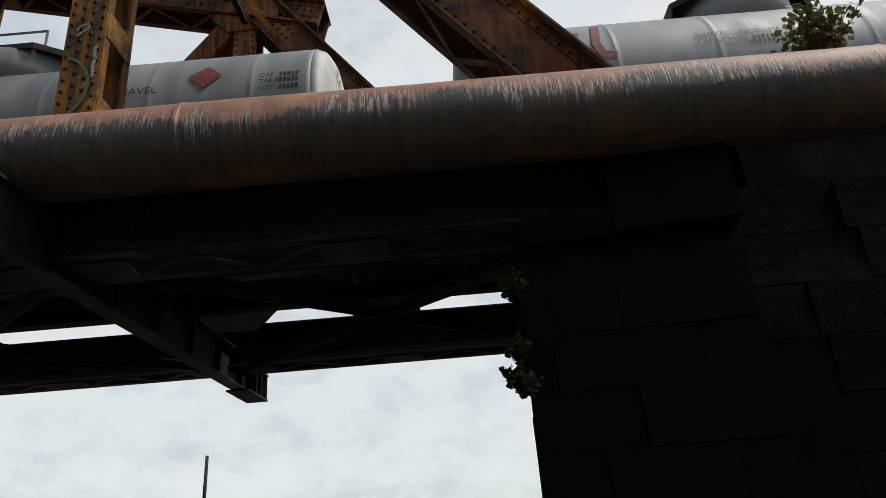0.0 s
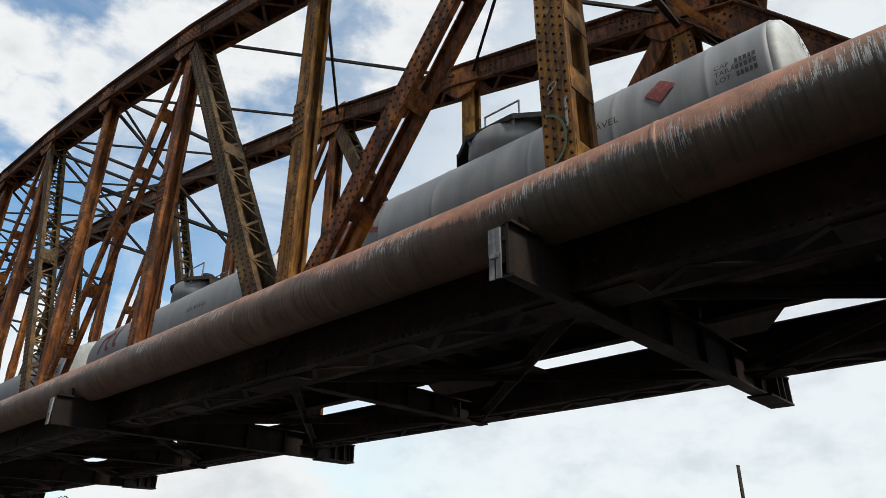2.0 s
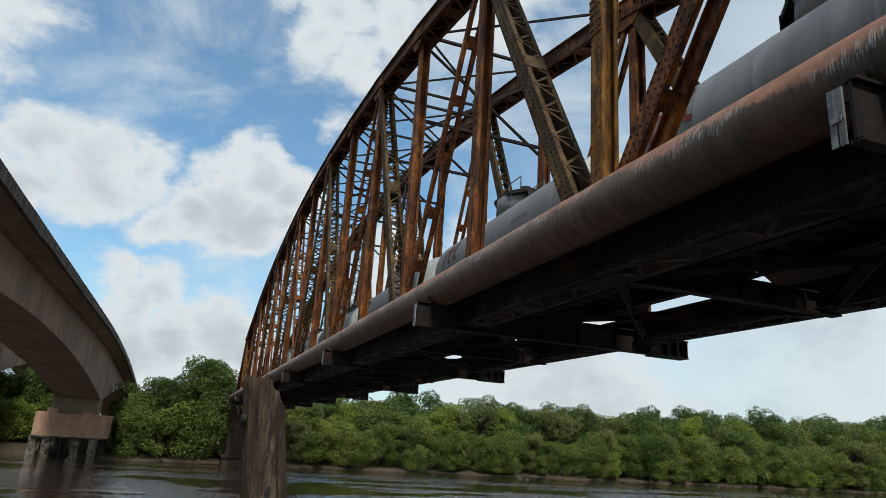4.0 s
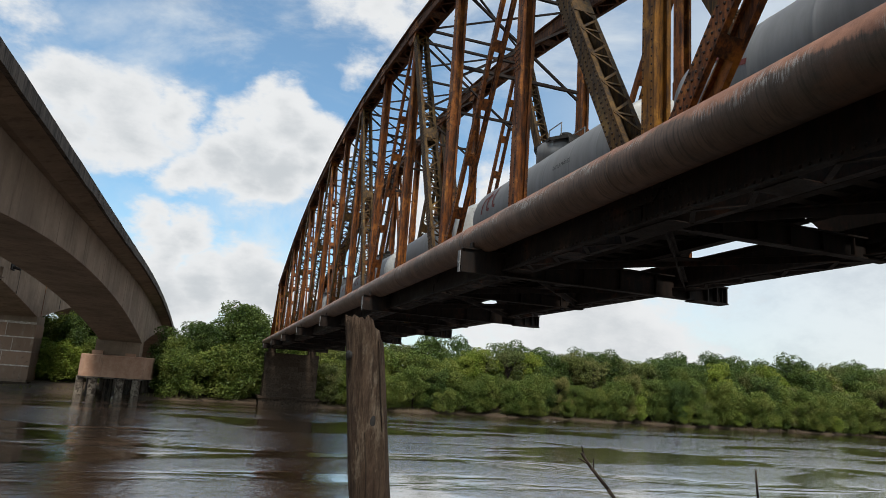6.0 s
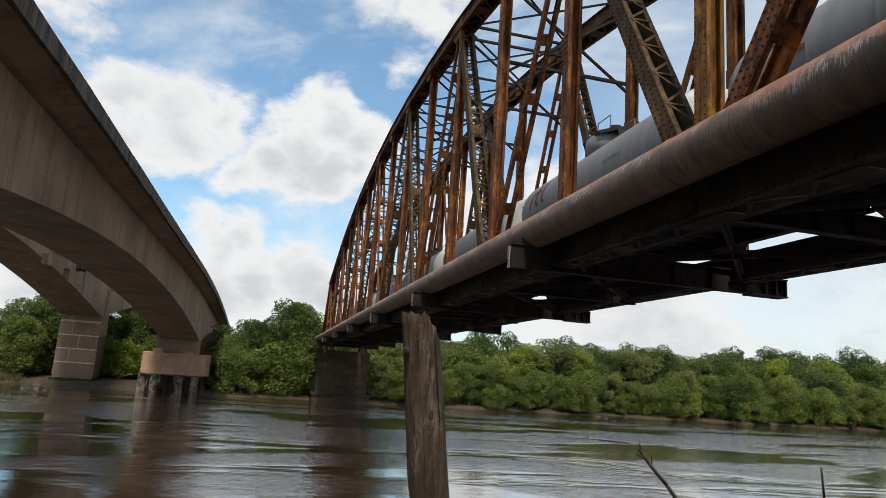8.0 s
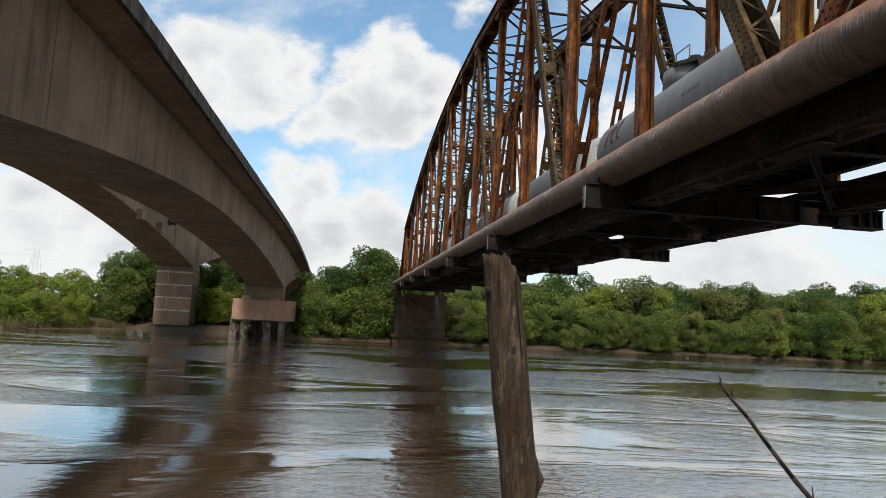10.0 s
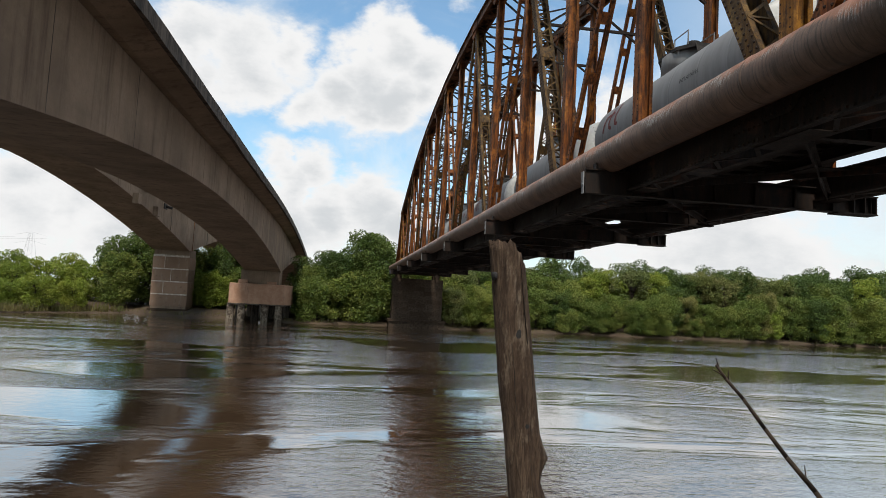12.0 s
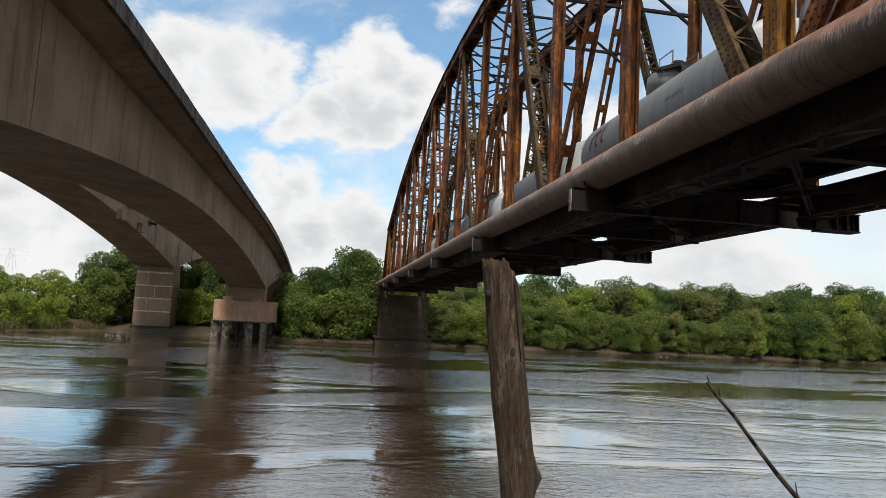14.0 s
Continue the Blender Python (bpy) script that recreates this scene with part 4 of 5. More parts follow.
# ---- stone piers ----
def stone_pier(name, x0, x1, y0, y1, z0, z1, mat, mortar, label, course=0.42, long=0.95, faces="wse", batter=0.0):
    """A masonry pier: a core, and each stone of the faces that can be seen proud of it."""
    pier = base(name, ((x0 + x1) / 2, (y0 + y1) / 2, z0), label, "bridge pier")
    part("core", Shape().box((x0 + 0.06, y0 + 0.06, z0), (x1 - 0.06, y1 - 0.06, z1 - 0.02)), mortar, pier)
    rnd = random.Random(len(name) * 7)
    meshes = []
    for i in range(8):
        v = []
        for sx, sy, sz in ((-1, -1, -1), (1, -1, -1), (1, 1, -1), (-1, 1, -1), (-1, -1, 1), (1, -1, 1), (1, 1, 1), (-1, 1, 1)):
            v.append((0.5 * sx * rnd.uniform(0.975, 1.0), 0.5 * sy * rnd.uniform(0.7, 1.0), 0.5 * sz * rnd.uniform(0.96, 1.0)))
        me = bpy.data.meshes.new("stone")
        me.from_pydata(v, [], QUADS)
        me.materials.append(mat)
        meshes.append(me)
    rows = int((z1 - z0) / course)
    for j in range(rows):
        z = z0 + course * (j + 0.5)
        for face in faces:
            if face in "we":
                a, b = y0, y1
            else:
                a, b = x0, x1
            u = a - (0.45 * long if j % 2 else 0)
            while u < b - 0.05:
                w2 = long * rnd.uniform(0.5, 1.35)
                lo, hi = max(u, a), min(u + w2, b)
                u += w2
                if hi - lo < 0.15:
                    continue
                ob = new("stone", rnd.choice(meshes))
                ob.parent, ob.matrix_parent_inverse = pier, pier.matrix_basis.inverted()
                mid = (lo + hi) / 2
                thick = 0.2 + rnd.uniform(-0.02, 0.05)
                if face == "w":
                    ob.matrix_basis = Matrix.LocRotScale((x0 + 0.07, mid, z), Euler((0, 0, radians(90))), (hi - lo, thick, course))
                elif face == "e":
                    ob.matrix_basis = Matrix.LocRotScale((x1 - 0.07, mid, z), Euler((0, 0, radians(90))), (hi - lo, thick, course))
                elif face == "s":
                    ob.matrix_basis = Matrix.LocRotScale((mid, y0 + 0.07, z), None, (hi - lo, thick, course))
                else:
                    ob.matrix_basis = Matrix.LocRotScale((mid, y1 - 0.07, z), None, (hi - lo, thick, course))
    return pier


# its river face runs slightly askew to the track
near_pier = stone_pier("stone_pier", 6.0, 11.6, -1.85, -0.17, -1.2, 4.58, M_STONE, M_MORTAR, "coursed stone bridge pier, shade put into its near-black colour", 0.42, 0.95, "wn")
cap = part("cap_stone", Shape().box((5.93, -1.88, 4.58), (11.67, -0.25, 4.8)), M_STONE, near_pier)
abut = stone_pier("stone_abutment", 6.3, 11.9, -9.0, -1.87, -0.2, 5.15, M_STONE, M_MORTAR, "stone abutment wall under the tracks, shade put into its near-black colour", 0.44, 1.05, "w")
for x in (6.1, 10.4):
    part("bearing_block", Shape().box((x, -1.7, 4.79), (x + 0.7, -0.9, 4.87)), M_SHADE_STEEL, near_pier)
# Added block, not a known part: hides the sunlit end of the chord.
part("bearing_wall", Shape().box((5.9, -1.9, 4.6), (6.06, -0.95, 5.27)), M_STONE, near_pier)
turn = Matrix.Translation((6.0, -0.17, 0)) @ Matrix.Rotation(radians(-6.5), 4, "Z") @ Matrix.Translation((-6.0, 0.17, 0))
near_pier.matrix_basis = turn @ near_pier.matrix_basis
appr = base("approach_span", (8.7, -20, 4.8), "dark steel plate girder approach span behind the pier", "bridge span")
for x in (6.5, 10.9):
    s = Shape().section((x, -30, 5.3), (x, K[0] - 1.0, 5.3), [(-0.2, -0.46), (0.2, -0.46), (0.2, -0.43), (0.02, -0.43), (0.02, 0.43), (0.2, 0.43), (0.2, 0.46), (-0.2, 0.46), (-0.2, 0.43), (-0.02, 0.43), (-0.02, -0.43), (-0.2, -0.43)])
    part("plate_girder", s, M_SHADE_STEEL, appr)
part("deck_plate", Shape().box((6.4, -30, 5.78), (11.0, K[0] - 0.95, 5.82)), M_SHADE_STEEL, appr)
far_pier = stone_pier("stone_pier", 5.8, 11.55, 77.0, 80.4, -0.3, 4.4, M_FARSTONE, M_FARSTONE, "brown grey stone pier standing at the far bank", 0.47, 1.1, "ws")
part("plinth", Shape().box((5.5, 76.75, -2.4), (11.85, 80.7, -0.55)), M_FARSTONE, far_pier)
part("ledge", Shape().box((5.35, 76.55, -0.55), (12.0, 80.85, -0.3)), M_FARSTONE, far_pier)
for x in (6.0, 10.4):
    part("bearing_block", Shape().box((x, 77.2, 4.38), (x + 0.75, 78.6, 4.86)), M_FARSTONE, far_pier)

# ---- two concrete road bridges ----
def crest(y):
    """Fall of the carriageway away from its level middle."""
    return 0.00105 * max(0.0, y - 55) ** 2 + 0.0009 * max(0.0, 22 - y) ** 2


def arch(y, top, peak, foot, span, bow=1.9):
    """A haunched soffit: highest at peak, lower by foot at span either way, and so on span by span."""
    u = abs((y - peak + span) % (2 * span) - span)
    return top - foot * (u / span) ** bow


def road_bridge(xr, xl, edge, deck, soffit, y0, y1, label):
    """A haunched box girder with a cantilevered slab and fascia; xr, xl: its webs, edge: the slab's overhang."""
    rb = base("road_bridge", ((xr + xl) / 2, 40, 0), label, "bridge", "concrete road bridges")
    N = 110
    ys = [y0 + (y1 - y0) * i / N for i in range(N + 1)]

    def top(y):
        return deck - crest(y)

    def sweep(section):
        s = Shape()
        for y in ys:
            s.v += [(x, y, z) for x, z in section(y)]
        n = len(section(0))
        for j in range(N):
            s.f += [(j * n + i, j * n + (i + 1) % n, (j + 1) * n + (i + 1) % n, (j + 1) * n + i) for i in range(n)]
        s.f += [tuple(range(n)), tuple(N * n + i for i in range(n - 1, -1, -1))]
        return s

    def low(y):
        return min(soffit(y), top(y) - 1.5)

    part("box_girder", sweep(lambda y: [(xr, low(y)), (xr, top(y) - 0.68), (xl, top(y) - 0.68), (xl, low(y))]), M_CONC, rb)
    part("deck_slab", sweep(lambda y: [(xr + edge, top(y) - 0.4), (xr + edge, top(y) - 0.2), (xl - edge, top(y) - 0.2), (xl - edge, top(y) - 0.4), (xl - 0.25, top(y) - 0.66), (xr + 0.25, top(y) - 0.66)]), M_CONC, rb)
    for x, g in ((xr + edge, 1), (xl - edge, -1)):
        def lip(y):
            return top(y) - 0.47 - 0.1 * abs(noise.noise((y * 0.5, x, 0))) - 0.06 * abs(noise.noise((y * 1.9, x, 3)))
        part("fascia", sweep(lambda y: [(x + g * 0.06, lip(y)), (x + g * (0.06 + 0.02 * noise.noise((y * 0.7, 5, x))), top(y)), (x - g * 0.2, top(y)), (x - g * 0.2, top(y) - 0.42), (x - g * 0.06, lip(y) + 0.02)]), M_FASCIA, rb, "black-streaked concrete edge beam")
    for y in (16.2, 22.5, 33.0, 46.0, 57.0):
        part("joint_rib", Shape().box((xr - 0.02, y - 0.012, low(y) + 0.02), (xr + 0.006, y + 0.012, top(y) - 0.7)), M_FASCIA, rb)
    return rb


rb1 = road_bridge(-6.75, -10.65, 1.2, 9.88, lambda y: arch(y, 7.2, 36.5, 3.0 if y > 36.5 else 4.2, 39.5), -35, 150, "brown-stained concrete road bridge with an arched haunched girder")
part("pier_neck", Shape().box((-10.95, 75.6, 2.7), (-6.85, 78.6, 4.35)), M_CONC, rb1)
cap = Shape()
prof = [(-12.05, 0.35), (-11.6, 0.0), (-6.25, 0.0), (-5.45, 1.3), (-5.45, 4.6), (-6.25, 5.6), (-11.6, 5.6), (-12.05, 5.2)]
n = len(prof)
cap.add([(x, 75 + y, 0.64) for x, y in prof] + [(x, 75 + y, 2.74) for x, y in prof] + [(x * 0.985 - 0.12, 75.08 + y * 0.97, 2.82) for x, y in prof],
        [tuple(range(n - 1, -1, -1)), tuple(range(2 * n, 3 * n))] + [(j * n + i, j * n + (i + 1) % n, (j + 1) * n + (i + 1) % n, (j + 1) * n + i) for j in range(2) for i in range(n)])
part("pile_cap", cap, M_CAP, rb1, "rosy stained concrete pile cap")
for x, h in ((-10.6, 0.42), (-7.55, 0.3)):
    part("kerb_block", Shape().box((x - 0.5, 75.12, 2.8), (x + 0.45, 75.5, 2.8 + h)), M_CAP, rb1)
part("cap_edge", Shape().box((-12.06, 74.97, 0.5), (-5.95, 75.3, 0.64)), M_FASCIA, rb1)
for x, y in ((-11.79, 75.5), (-10.65, 75.5), (-8.19, 75.5), (-6.7, 75.5), (-9.5, 77.8), (-11.2, 77.8), (-7.6, 77.8), (-6.1, 77.8), (-10.3, 80.0), (-8.4, 80.0)):
    # Back-row piles get darker concrete: shade under the cap put into colour.
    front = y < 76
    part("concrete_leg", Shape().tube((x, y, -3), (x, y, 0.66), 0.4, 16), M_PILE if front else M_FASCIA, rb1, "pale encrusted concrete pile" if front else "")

rb2 = road_bridge(-17.4, -21.35, 1.05, 12.4, lambda y: arch(y, 10.15, 45.5, 4.1, 34.5, 1.5), -35, 150, "farther concrete road bridge on a tall panelled pier")
p2 = base("bridge_pier", (-19.4, 81.8, -2), "tall panelled brown concrete pier with pale joints", "bridge pier")
part("shaft", Shape().box((-21.3, 80.05, -0.55), (-17.5, 83.5, 6.3)), M_CONC, p2)
part("joint_bed", Shape().box((-21.36, 80.0, -0.2), (-17.44, 80.046, 5.6)), M_JOINT, p2, "pale mortar joints")
for j in range(4):
    z = -0.3 + 1.44 * j
    for xa, xb in (((-21.37, -17.43),) if j == 0 else ((-21.37, -20.1), (-20.04, -17.43)) if j % 2 else ((-21.37, -19.35), (-19.29, -17.43))):
        part("panel", Shape().box((xa, 79.965, z + 0.05), (xb, 80.02, z + 1.36)), M_BLOCK, p2)
    part("panel", Shape().box((-17.5, 80.1, z + 0.05), (-17.42, 83.4, z + 1.36)), M_BLOCK, p2)
part("footing", Shape().box((-21.55, 79.75, -3), (-17.25, 83.8, -0.5)), M_FARSTONE, p2)
for y, z in ((58.3, 9.2), (64.3, 8.84), (61.0, 10.6)):
    part("anchor_block", Shape().box((-17.4, y - 0.45, z - 0.42), (-16.95, y + 0.45, z + 0.42)), M_CONC, rb2)
part("drain_spout", Shape().tube((-17.35, 67.8, 9.75), (-16.7, 67.8, 9.6), 0.13, 10).box((-17.42, 67.3, 9.5), (-17.3, 68.4, 10.0)), M_GRIME, rb2, "dark drain spout")
for y in (70.5, 80.9, 88.7):
    part("joint_rib", Shape().box((-17.42, y - 0.04, arch(y, 10.15, 45.5, 4.1, 34.5, 1.5) + 0.05), (-17.36, y + 0.04, 11.0 - crest(y))), M_RUST if y == 80.9 else M_FASCIA, rb2)

# ---- posts and sticks in the shallows ----
def wooden_post(pts, rad, label):
    s = Shape()
    n = 44
    rings = 60
    for j in range(rings + 1):
        t = j / rings
        c = Vector(pts[0]).lerp(Vector(pts[1]), t)
        r0 = rad[0] + (rad[1] - rad[0]) * t
        for i in range(n):
            a = 2 * math.pi * i / n
            ca, sa = math.cos(a), math.sin(a)
            r = r0 * (1 + 0.055 * noise.noise((ca * 1.6, sa * 1.6, c.z * 1.1)) + 0.05 * noise.noise((ca * 6, sa * 6, c.z * 0.6)) + 0.035 * noise.noise((ca * 14, sa * 14, c.z * 1.2)))
            # a bite out of one side, and a rotten, stepped head that slopes down to +x
            r *= 1 + 0.07 * math.exp(-((c.z - 1.75) / 0.16) ** 2) * max(0.0, -ca)
            r -= 0.04 * math.exp(-((c.z - 1.13) / 0.06) ** 2) * max(0.0, math.cos(a + 0.3)) ** 4
            r += 0.045 * math.exp(-((c.z - 1.28) / 0.08) ** 2) * max(0.0, math.cos(a)) ** 3
            z = c.z
            top = pts[1][2] - max(0.0, 0.07 * ca + 0.09 * max(0.0, ca) ** 2) - 0.05 * abs(noise.noise((ca * 3, sa * 3, 9))) - 0.025 * abs(noise.noise((ca * 11, sa * 11, 4)))
            s.v.append((c.x + r * ca, c.y + r * sa, min(z, top)))
    for j in range(rings):
        s.f += [(j * n + i, j * n + (i + 1) % n, (j + 1) * n + (i + 1) % n, (j + 1) * n + i) for i in range(n)]
    m0 = len(s.v)
    s.v.append((pts[1][0], pts[1][1], pts[1][2] - 0.12))
    s.f += [(rings * n + i, rings * n + (i + 1) % n, m0) for i in range(n)] + [tuple(range(n - 1, -1, -1))]
    ob = tagged(link("wooden_post", s, M_WOOD, smooth=True), label, "post")
    for kx, kz, g in ((1.375, 2.115, 1.0), (1.46, 1.5, 0.8), (1.2, 2.5, 0.5)):
        k = Shape().lathe((0, 0, 0), (0.05, -1, 0.0), [(-0.05, 0.034 * g), (0.004, 0.026 * g), (0.016, 0.016 * g), (0.02, 0.001)], 14)
        part("knot", Shape().add([(kx + p[0] * (1 + 0.5 * noise.noise((p[2] * 60, kz, 0))), pts[1][1] - rad[1] * 0.91 + p[1], kz + p[2] * 1.9) for p in k.v], k.f), M_GRIME, ob, "dark split knot")
    for dx2, za, zb in ((0.06, 2.05, 2.6), (0.015, 0.8, 1.45), (-0.05, 1.6, 2.05)):
        crack = Shape()
        for i in range(8):
            u, v = za + (zb - za) * i / 8, za + (zb - za) * (i + 1) / 8
            def at(z):
                t = (z - pts[0][2]) / (pts[1][2] - pts[0][2])
                c = Vector(pts[0]).lerp(Vector(pts[1]), t)
                return (c.x + dx2 + 0.012 * noise.noise((z * 3, dx2 * 50, 0)), c.y - (rad[0] + (rad[1] - rad[0]) * t) * 0.985, z)
            crack.beam(at(u), at(v), 0.004 - 0.003 * abs(i - 3.5) / 3.5, 0.02)
        part("crack", crack, M_BARK, ob)


wooden_post(((1.94, 4.67, -2.2), (1.285, 4.67, 2.76)), (0.143, 0.121), "weathered grey-brown wooden post leaning in the river")


def stick(name, pts, r0, r1, twigs, label):
    s = Shape()
    for i in range(len(pts) - 1):
        a, b = i / (len(pts) - 1), (i + 1) / (len(pts) - 1)
        s.tube(pts[i], pts[i + 1], r0 + (r1 - r0) * a, 8, r0 + (r1 - r0) * b)
    ob = tagged(link(name, s, M_BARK, smooth=True), label, "stick")
    for p, q in twigs:
        part("twig", Shape().tube(p, q, r1 * 0.8, 6, r1 * 0.3), M_BARK, ob)


stick("dead_branch", [(6.3, 5.58, -1.6), (5.6, 5.58, -0.6), (4.79, 5.58, 0.36), (4.39, 5.58, 0.82), (4.11, 5.58, 1.11), (3.9, 5.58, 1.35), (3.69, 5.58, 1.6), (3.52, 5.58, 1.77), (3.43, 5.58, 1.88)], 0.03, 0.011,
      [((3.49, 5.58, 1.8), (3.39, 5.56, 1.84)), ((3.55, 5.58, 1.74), (3.54, 5.57, 1.84)), ((3.46, 5.58, 1.85), (3.44, 5.6, 1.94)), ((4.31, 5.58, 0.9), (4.29, 5.58, 1.04))], "bare dead branch slanting out of the water")
stick("thin_stake", [(5.36, 5.6, -1.7), (5.31, 5.59, 1.14), (5.27, 5.58, 1.54), (5.25, 5.58, 1.79)], 0.014, 0.009, [], "thin upright dark stake in the water")
stick("thin_stake", [(14.1, 5.22, -2.2), (14.02, 5.19, 1.7), (13.88, 5.15, 2.9), (13.92, 5.15, 4.17)], 0.045, 0.032, [], "thin upright dark stake beyond the bridge")


# ---- plants ----
def leaf_cloud(s, rnd, centre, radius, count, size, flat=0.8):
    for _ in range(count):
        while True:
            d = Vector((rnd.uniform(-1, 1), rnd.uniform(-1, 1), rnd.uniform(-1, 1)))
            if 0.05 < d.length < 1:
                break
        d = d.normalized() * d.length ** 0.45
        p = Vector(centre) + Vector((d.x * radius, d.y * radius, d.z * radius * flat))
        a = Vector((rnd.uniform(-1, 1), rnd.uniform(-1, 1), rnd.uniform(-0.5, 0.5))).normalized()
        b = a.cross(Vector((rnd.uniform(-1, 1), rnd.uniform(-1, 1), rnd.uniform(-0.2, 1)))).normalized()
        g = size * rnd.uniform(0.6, 1.25)
        n = len(s.v)
        s.v += [tuple(p - a * g * 0.5), tuple(p + b * g * 0.38), tuple(p + a * g * 0.5), tuple(p - b * g * 0.38)]
        s.f.append((n, n + 1, n + 2, n + 3))


def tree(seed, high, wide, mat, low=0.08, clumps=70, leaves=230, size=0.285, label="", name="mangrove_tree", dome=False):
    """A tapered trunk with limbs and a crown of leaf clumps, foot at the origin."""
    rnd = random.Random(seed)
    t = base(name, (0, 0, 0), label, "tree")
    s = Shape()
    c = Shape()
    lean = Vector((rnd.uniform(-0.08, 0.08), rnd.uniform(-0.08, 0.08), 1))
    seg = 6
    for i in range(seg):
        a, b = lean * (high * 0.8 * i / seg), lean * (high * 0.8 * (i + 1) / seg)
        s.tube(a, b, 0.024 * high * (1 - 0.85 * i / seg), 8, 0.024 * high * (1 - 0.85 * (i + 1) / seg), cap=False)
    for _ in range(clumps):
        h = rnd.uniform(low, 1.0)
        prof = math.sin(math.pi * min(1, 0.16 + 0.84 * (1 - h) ** 0.75)) ** 0.6 if h > 0.4 else 0.75 + 0.5 * h
        if dome:
            prof = max(0.12, 1 - (abs(h - 0.52) / 0.5) ** 2.4) ** 0.5
        a = rnd.uniform(0, 2 * math.pi)
        r = wide * 0.5 * prof * (rnd.uniform(0.1, 1.0) ** 0.6 if dome else rnd.uniform(0.35, 1.0))
        p = Vector((r * math.cos(a), r * math.sin(a), high * h * rnd.uniform(0.93, 1.05)))
        root = lean * (p.z * rnd.uniform(0.55, 0.8))
        mid = root.lerp(p, 0.55) + Vector((0, 0, -0.1))
        s.tube(root, mid, 0.007 * high, 5, 0.005 * high, cap=False).tube(mid, p, 0.005 * high, 5, 0.002 * high, cap=False)
        leaf_cloud(c, rnd, p, wide * rnd.uniform(0.12, 0.22), leaves, size)
    part("trunk", s, M_BARK, t)
    part("crown", c, mat, t)
    return t


kinds = [tree(11, 9.0, 7.5, M_LEAF, label="green bushy mangrove tree on the muddy bank"),
         tree(12, 10.5, 7.0, M_LEAF_DARK, label="tall dark green mangrove tree on the bank"),
         tree(13, 8.0, 8.0, M_LEAF, 0.06, label="spreading green mangrove tree at the waterline"),
         tree(14, 9.5, 6.5, M_LEAF_PALE, 0.1, label="pale green mangrove tree on the bank"),
         tree(15, 11.0, 8.0, M_LEAF_DARK, 0.15, 58, 210, 0.285, label="tall open-crowned dark tree in the wood"),
         tree(16, 5.0, 5.5, M_LEAF_PALE, 0.05, 48, 180, 0.24, label="low yellow-green bush on the bank", name="bush"),
         tree(17, 4.2, 5.0, M_LEAF, 0.04, 48, 180, 0.24, label="low green bush at the waterline", name="bush"),
         tree(18, 10.6, 7.0, M_LEAF_DARK, 0.05, 135, 240, 0.26, label="tall round-crowned green tree on the bank", dome=True),
         tree(19, 10.0, 6.8, M_LEAF_GREY, 0.12, 60, 220, 0.28, label="dull olive mangrove tree in the wood")]
rnd = random.Random(5)
spots = []


def plant(kind, x, y, scale, group):
    z = -0.75 if y - bank(x) < 4 else -0.3
    m = pose(x, y, z, 0, 0, rnd.uniform(0, 360)) @ Matrix.Diagonal((scale * rnd.uniform(0.9, 1.1), scale * rnd.uniform(0.9, 1.1), scale, 1))
    t = copy_thing(kinds[kind], m)
    tagged(t, group=group)
    return t


x = 13.2
while x < 165:
    d = bank(x)
    grow = 0.67 + 0.0032 * max(0, x - 10)
    wood = "trees of the far bank wood"
    plant(rnd.choice((0, 2, 1, 0, 8, 2)), x, d + rnd.uniform(0.9, 2.2), rnd.uniform(0.55, 0.78) * grow, wood)
    plant(rnd.choice((0, 1, 3, 2, 8, 1)), x + 1.4, d + rnd.uniform(5, 7), rnd.uniform(0.82, 1.02) * grow, wood)
    plant(rnd.choice((1, 4, 0, 4, 8)), x + 0.5, d + rnd.uniform(9, 12), rnd.uniform(0.88, 1.08) * grow, wood)
    if rnd.random() < 0.55:
        plant(rnd.choice((6, 6, 6, 5)), x + 0.9, d + rnd.uniform(0.5, 1.2), rnd.uniform(0.4, 0.65), "bushes along the waterline")
    x += 2.7
for x, dy2, kind, scale in ((3.2, 5.0, 7, 0.91), (-1.0, 5.5, 7, 0.66), (0.9, 4.4, 2, 0.75), (6.6, 8.0, 1, 0.68), (-3.2, 6.5, 2, 0.65), (3.0, 2.6, 2, 0.7), (0.2, 2.4, 6, 1.2), (-2.6, 2.4, 6, 0.95), (4.6, 2.2, 6, 0.8), (-4.4, 9.0, 1, 0.62), (8.2, 8.0, 1, 0.66), (10.6, 7.5, 0, 0.7), (12.4, 6.5, 2, 0.7), (9.4, 11.0, 4, 0.7), (1.6, 2.8, 2, 0.62), (-3.6, 2.8, 2, 0.55), (4.4, 8.5, 1, 0.85), (-1.2, 9.0, 1, 0.7),
                            (-14.0, 10.0, 1, 0.75), (-13.4, 8.0, 6, 1.1), (-23.6, 6.5, 1, 0.82), (-15.4, 13.0, 0, 0.75), (-25.2, 5.0, 0, 0.62), (-26.0, 8.0, 1, 0.7), (-22.6, 10.0, 0, 0.8), (-12.4, 14.0, 3, 0.65), (-19.0, 12.0, 0, 0.75), (-17.0, 15.0, 3, 0.75), (-20.5, 16.0, 4, 0.75), (-15.2, 7.0, 5, 0.8), (-16.4, 9.0, 5, 0.85)):
    plant(kind, x, bank(x) + dy2, scale, "trees between the bridges")
x = -28.0
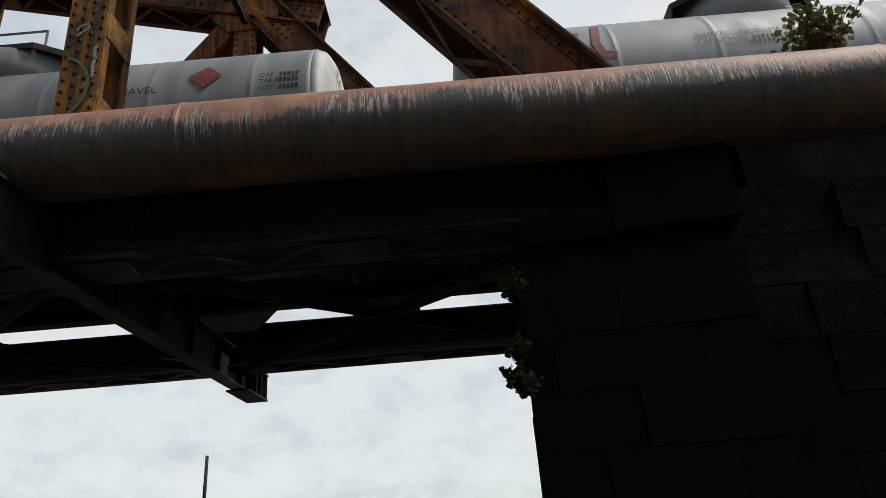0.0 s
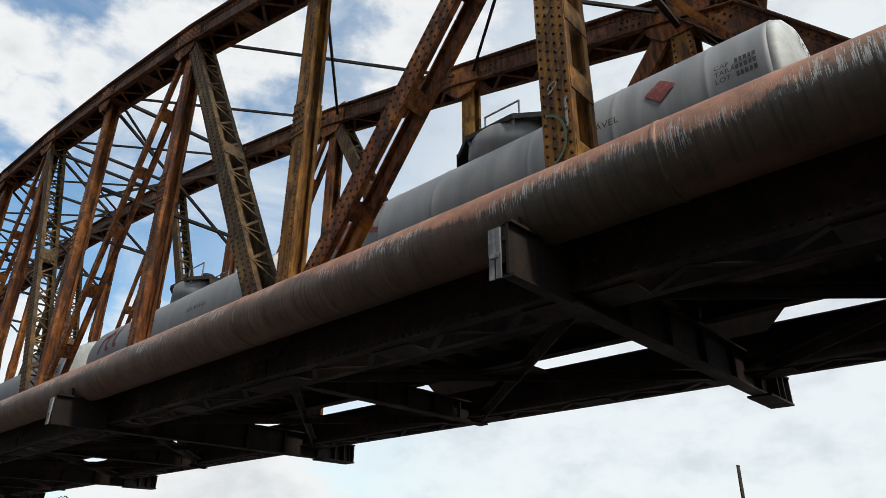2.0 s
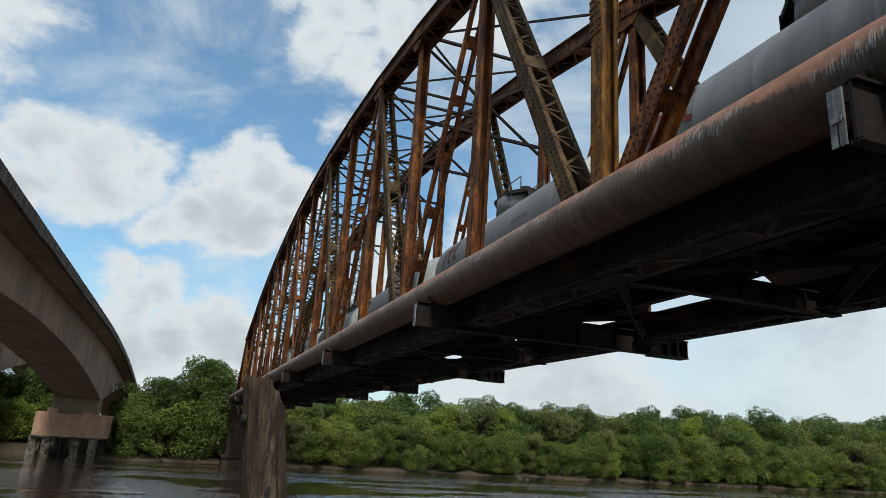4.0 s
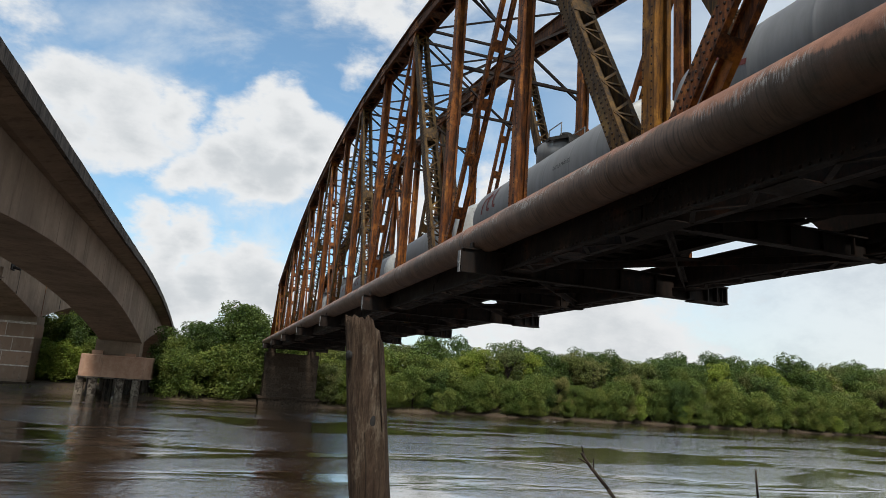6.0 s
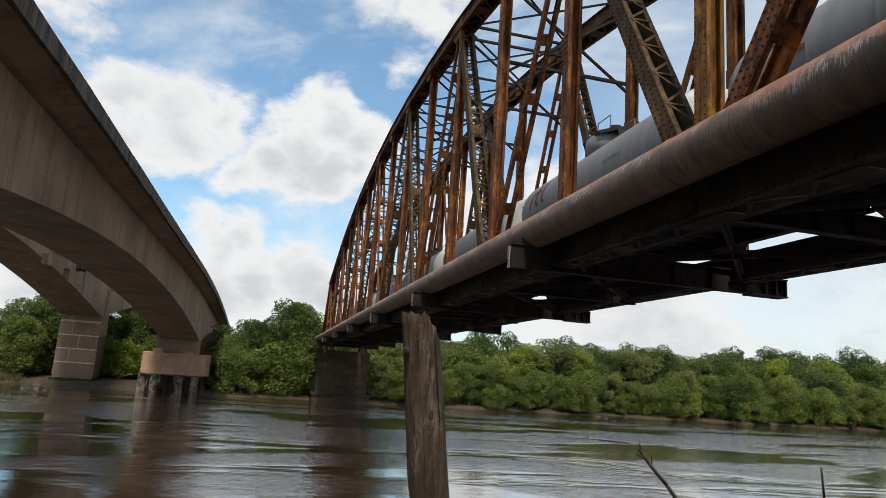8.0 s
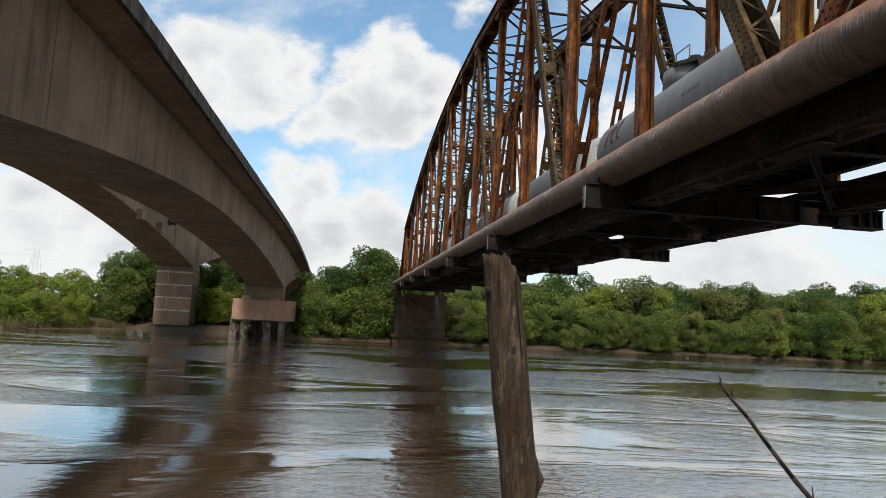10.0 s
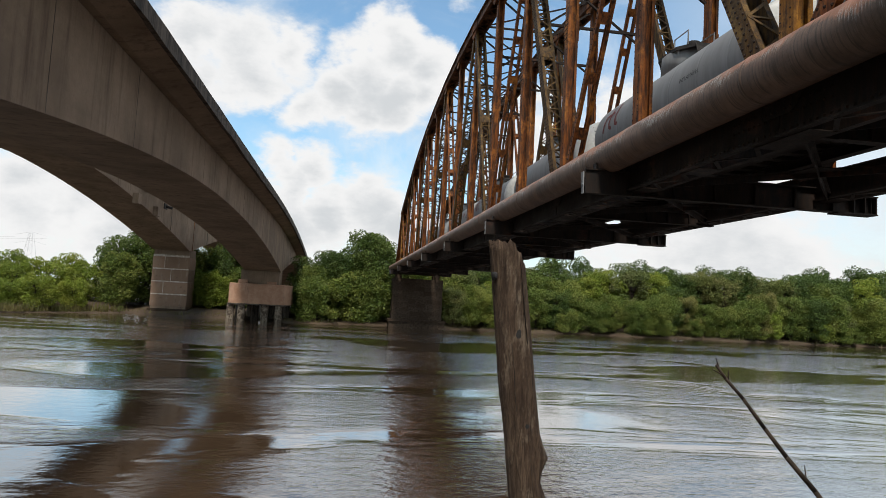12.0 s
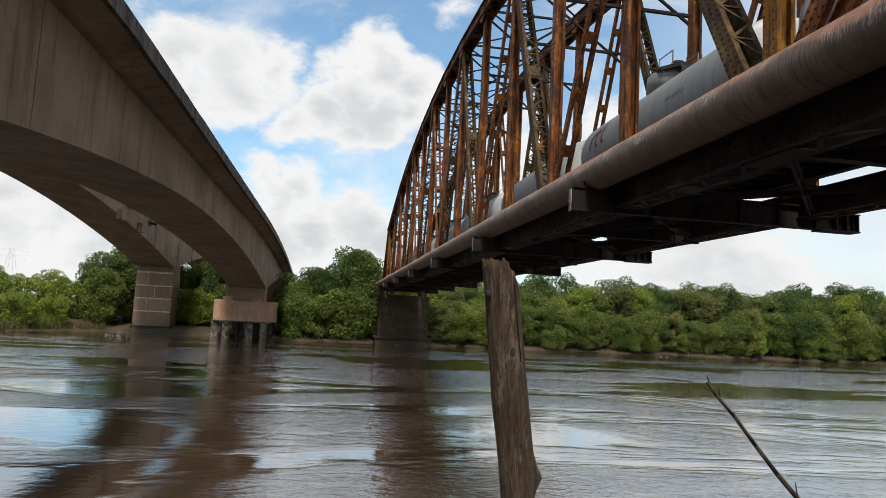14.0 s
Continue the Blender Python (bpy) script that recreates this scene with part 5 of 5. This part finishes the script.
while x > -110:
    d = bank(x)
    plant(5, x, d + rnd.uniform(2.0, 4), rnd.uniform(0.45, 0.7), "bushes of the reedy bank")
    plant(5, x - 1.2, d + rnd.uniform(6, 9), rnd.uniform(0.7, 0.95), "bushes of the reedy bank")
    if rnd.random() < 0.6:
        plant(rnd.choice((0, 3, 2)), x - 0.5, d + rnd.uniform(10, 16), rnd.uniform(0.42, 0.62), "trees of the reedy bank")
    x -= 2.4
for k in kinds:
    for o in list(k.children):
        bpy.data.objects.remove(o)
    bpy.data.objects.remove(k)

# reeds along the waterline
s = Shape()
rnd = random.Random(21)
for i in range(5200):
    x = rnd.uniform(-70, 120) if i % 2 else rnd.uniform(-60, -24)
    y = bank(x) + rnd.uniform(0.3, 2.2)
    h = rnd.uniform(0.4, 1.0) if x < -24 else rnd.uniform(0.2, 0.5)
    a = rnd.uniform(0, 6.28)
    lx, ly = rnd.uniform(-0.25, 0.25), rnd.uniform(-0.25, 0.25)
    n = len(s.v)
    s.v += [(x - 0.05 * math.cos(a), y - 0.05 * math.sin(a), -1.1), (x + 0.05 * math.cos(a), y + 0.05 * math.sin(a), -1.1), (x + lx, y + ly, h - 0.95)]
    s.f.append((n, n + 1, n + 2))
tagged(link("reeds", s, M_DRY), "dry yellow reeds and grass along the waterline", "grass", kind="stuff")


def weed(name, at, high, spread, stems, mat, label):
    """A tuft of thin stems with small leaves."""
    rnd = random.Random(int(at[1] * 10) + 77)
    t = base(name, at, label, "plant")
    s, c = Shape(), Shape()
    for _ in range(stems):
        p = Vector(at)
        d = Vector((rnd.uniform(-1, 1) * spread, rnd.uniform(-1, 1) * spread, high * rnd.uniform(0.5, 1)))
        for j in range(4):
            q = p + d * 0.25 + Vector((rnd.uniform(-0.03, 0.03), rnd.uniform(-0.03, 0.03), 0))
            s.tube(p, q, 0.004, 4, 0.003, cap=False)
            leaf_cloud(c, rnd, q, 0.06, 5, 0.07)
            p = q
    part("stems", s, M_DRY, t)
    part("leaves", c, mat, t)


weed("weed", (PX + 0.02, -2.89, PZ + PR - 0.03), 0.5, 0.24, 46, M_DRY, "dry feathery weed growing on top of the pipe")
weed("fern", (6.02, -0.15, 3.45), 0.22, 0.13, 20, M_FERN, "green fern rooted in the pier joints")
weed("fern", (6.06, -0.16, 3.7), 0.2, 0.12, 16, M_FERN, "green fern rooted in the pier joints")
weed("fern", (6.04, -0.17, 4.15), 0.25, 0.1, 14, M_FERN, "green fern rooted in the pier joints")

# ---- graffiti on the hanger ----
s, g2, g3 = Shape(), Shape(), Shape()
hx = NT - 0.23 - 0.034
for i in range(10):
    a, b = i * 0.63, (i + 1) * 0.63
    s.beam((hx, K[1] + 0.02 + 0.06 * math.cos(a * 1.3), 7.25 + 0.07 * math.sin(a)), (hx, K[1] + 0.02 + 0.06 * math.cos(b * 1.3), 7.25 + 0.07 * math.sin(b)), 0.004, 0.012)
for i in range(7):
    g3.beam((hx, K[1] - 0.13 - 0.012 * math.sin(i * 2), 6.78 + 0.055 * i - 0.1), (hx, K[1] - 0.13 - 0.012 * math.sin(i * 2 + 2), 6.83 + 0.055 * i - 0.1), 0.004, 0.03)
for i in range(16):
    a, b = 1.6 + i * 0.2, 1.6 + (i + 1) * 0.2
    g2.beam((hx, K[1] + 0.14 - 0.24 * -math.cos(a), 6.6 + 0.32 * math.sin(a)), (hx, K[1] + 0.14 - 0.24 * -math.cos(b), 6.6 + 0.32 * math.sin(b)), 0.004, 0.03)
hanger = [o for o in bridge.children if o.name.startswith("hanger")][0]
part("graffiti", s, M_SPRAY, hanger, "faded white scrawl")
part("graffiti", g3, M_SPRAY, hanger, "faded white drip")
part("graffiti", g2, M_SPRAY2, hanger, "faded green arc")

# ---- lattice pylon and wires, far off ----
M_PYLON = steel("dull_pylon_steel", (0.36, 0.37, 0.38), (0.45, 0.46, 0.47), (0.52, 0.53, 0.54), 0.3)
py = base("power_pylon", (-127.5, 295, 1), "distant grey lattice power pylon with cables", "pylon")
s = Shape()
H = 20
for sx, sy in ((-1, -1), (1, -1), (1, 1), (-1, 1)):
    s.beam((-127.5 + sx * 3, 295 + sy * 3, 1), (-127.5 + sx * 0.6, 295 + sy * 0.6, H), 0.07, 0.07)
for i in range(7):
    z0, z1 = 1 + 2.7 * i, 1 + 2.7 * (i + 1)
    w0, w1 = 3 - 0.126 * (z0 - 1), 3 - 0.126 * (z1 - 1)
    s.beam((-127.5 - w0, 295 - w0, z0), (-127.5 + w1, 295 - w1, z1), 0.05, 0.05).beam((-127.5 + w0, 295 - w0, z0), (-127.5 - w1, 295 - w1, z1), 0.05, 0.05)
part("mast", s, M_PYLON, py)
for z in (14.5, 18):
    part("crossarm", Shape().beam((-133.5, 295, z + 1), (-121.5, 295, z + 1), 0.06, 0.06).beam((-133.5, 295, z + 1), (-127.5, 295, z + 2.4), 0.05, 0.05).beam((-121.5, 295, z + 1), (-127.5, 295, z + 2.4), 0.05, 0.05), M_PYLON, py)
for x0 in (-133.5, -121.5):
    s = Shape()
    for i in range(14):
        a, b = i / 14, (i + 1) / 14
        f0, f1 = [18 - 20 * t * (1 - t) for t in (a, b)]
        s.beam((x0 - 200 * a, 295 - 60 * a, f0), (x0 - 200 * b, 295 - 60 * b, f1), 0.04, 0.04)
    part("cable", s, M_GRIME, py)
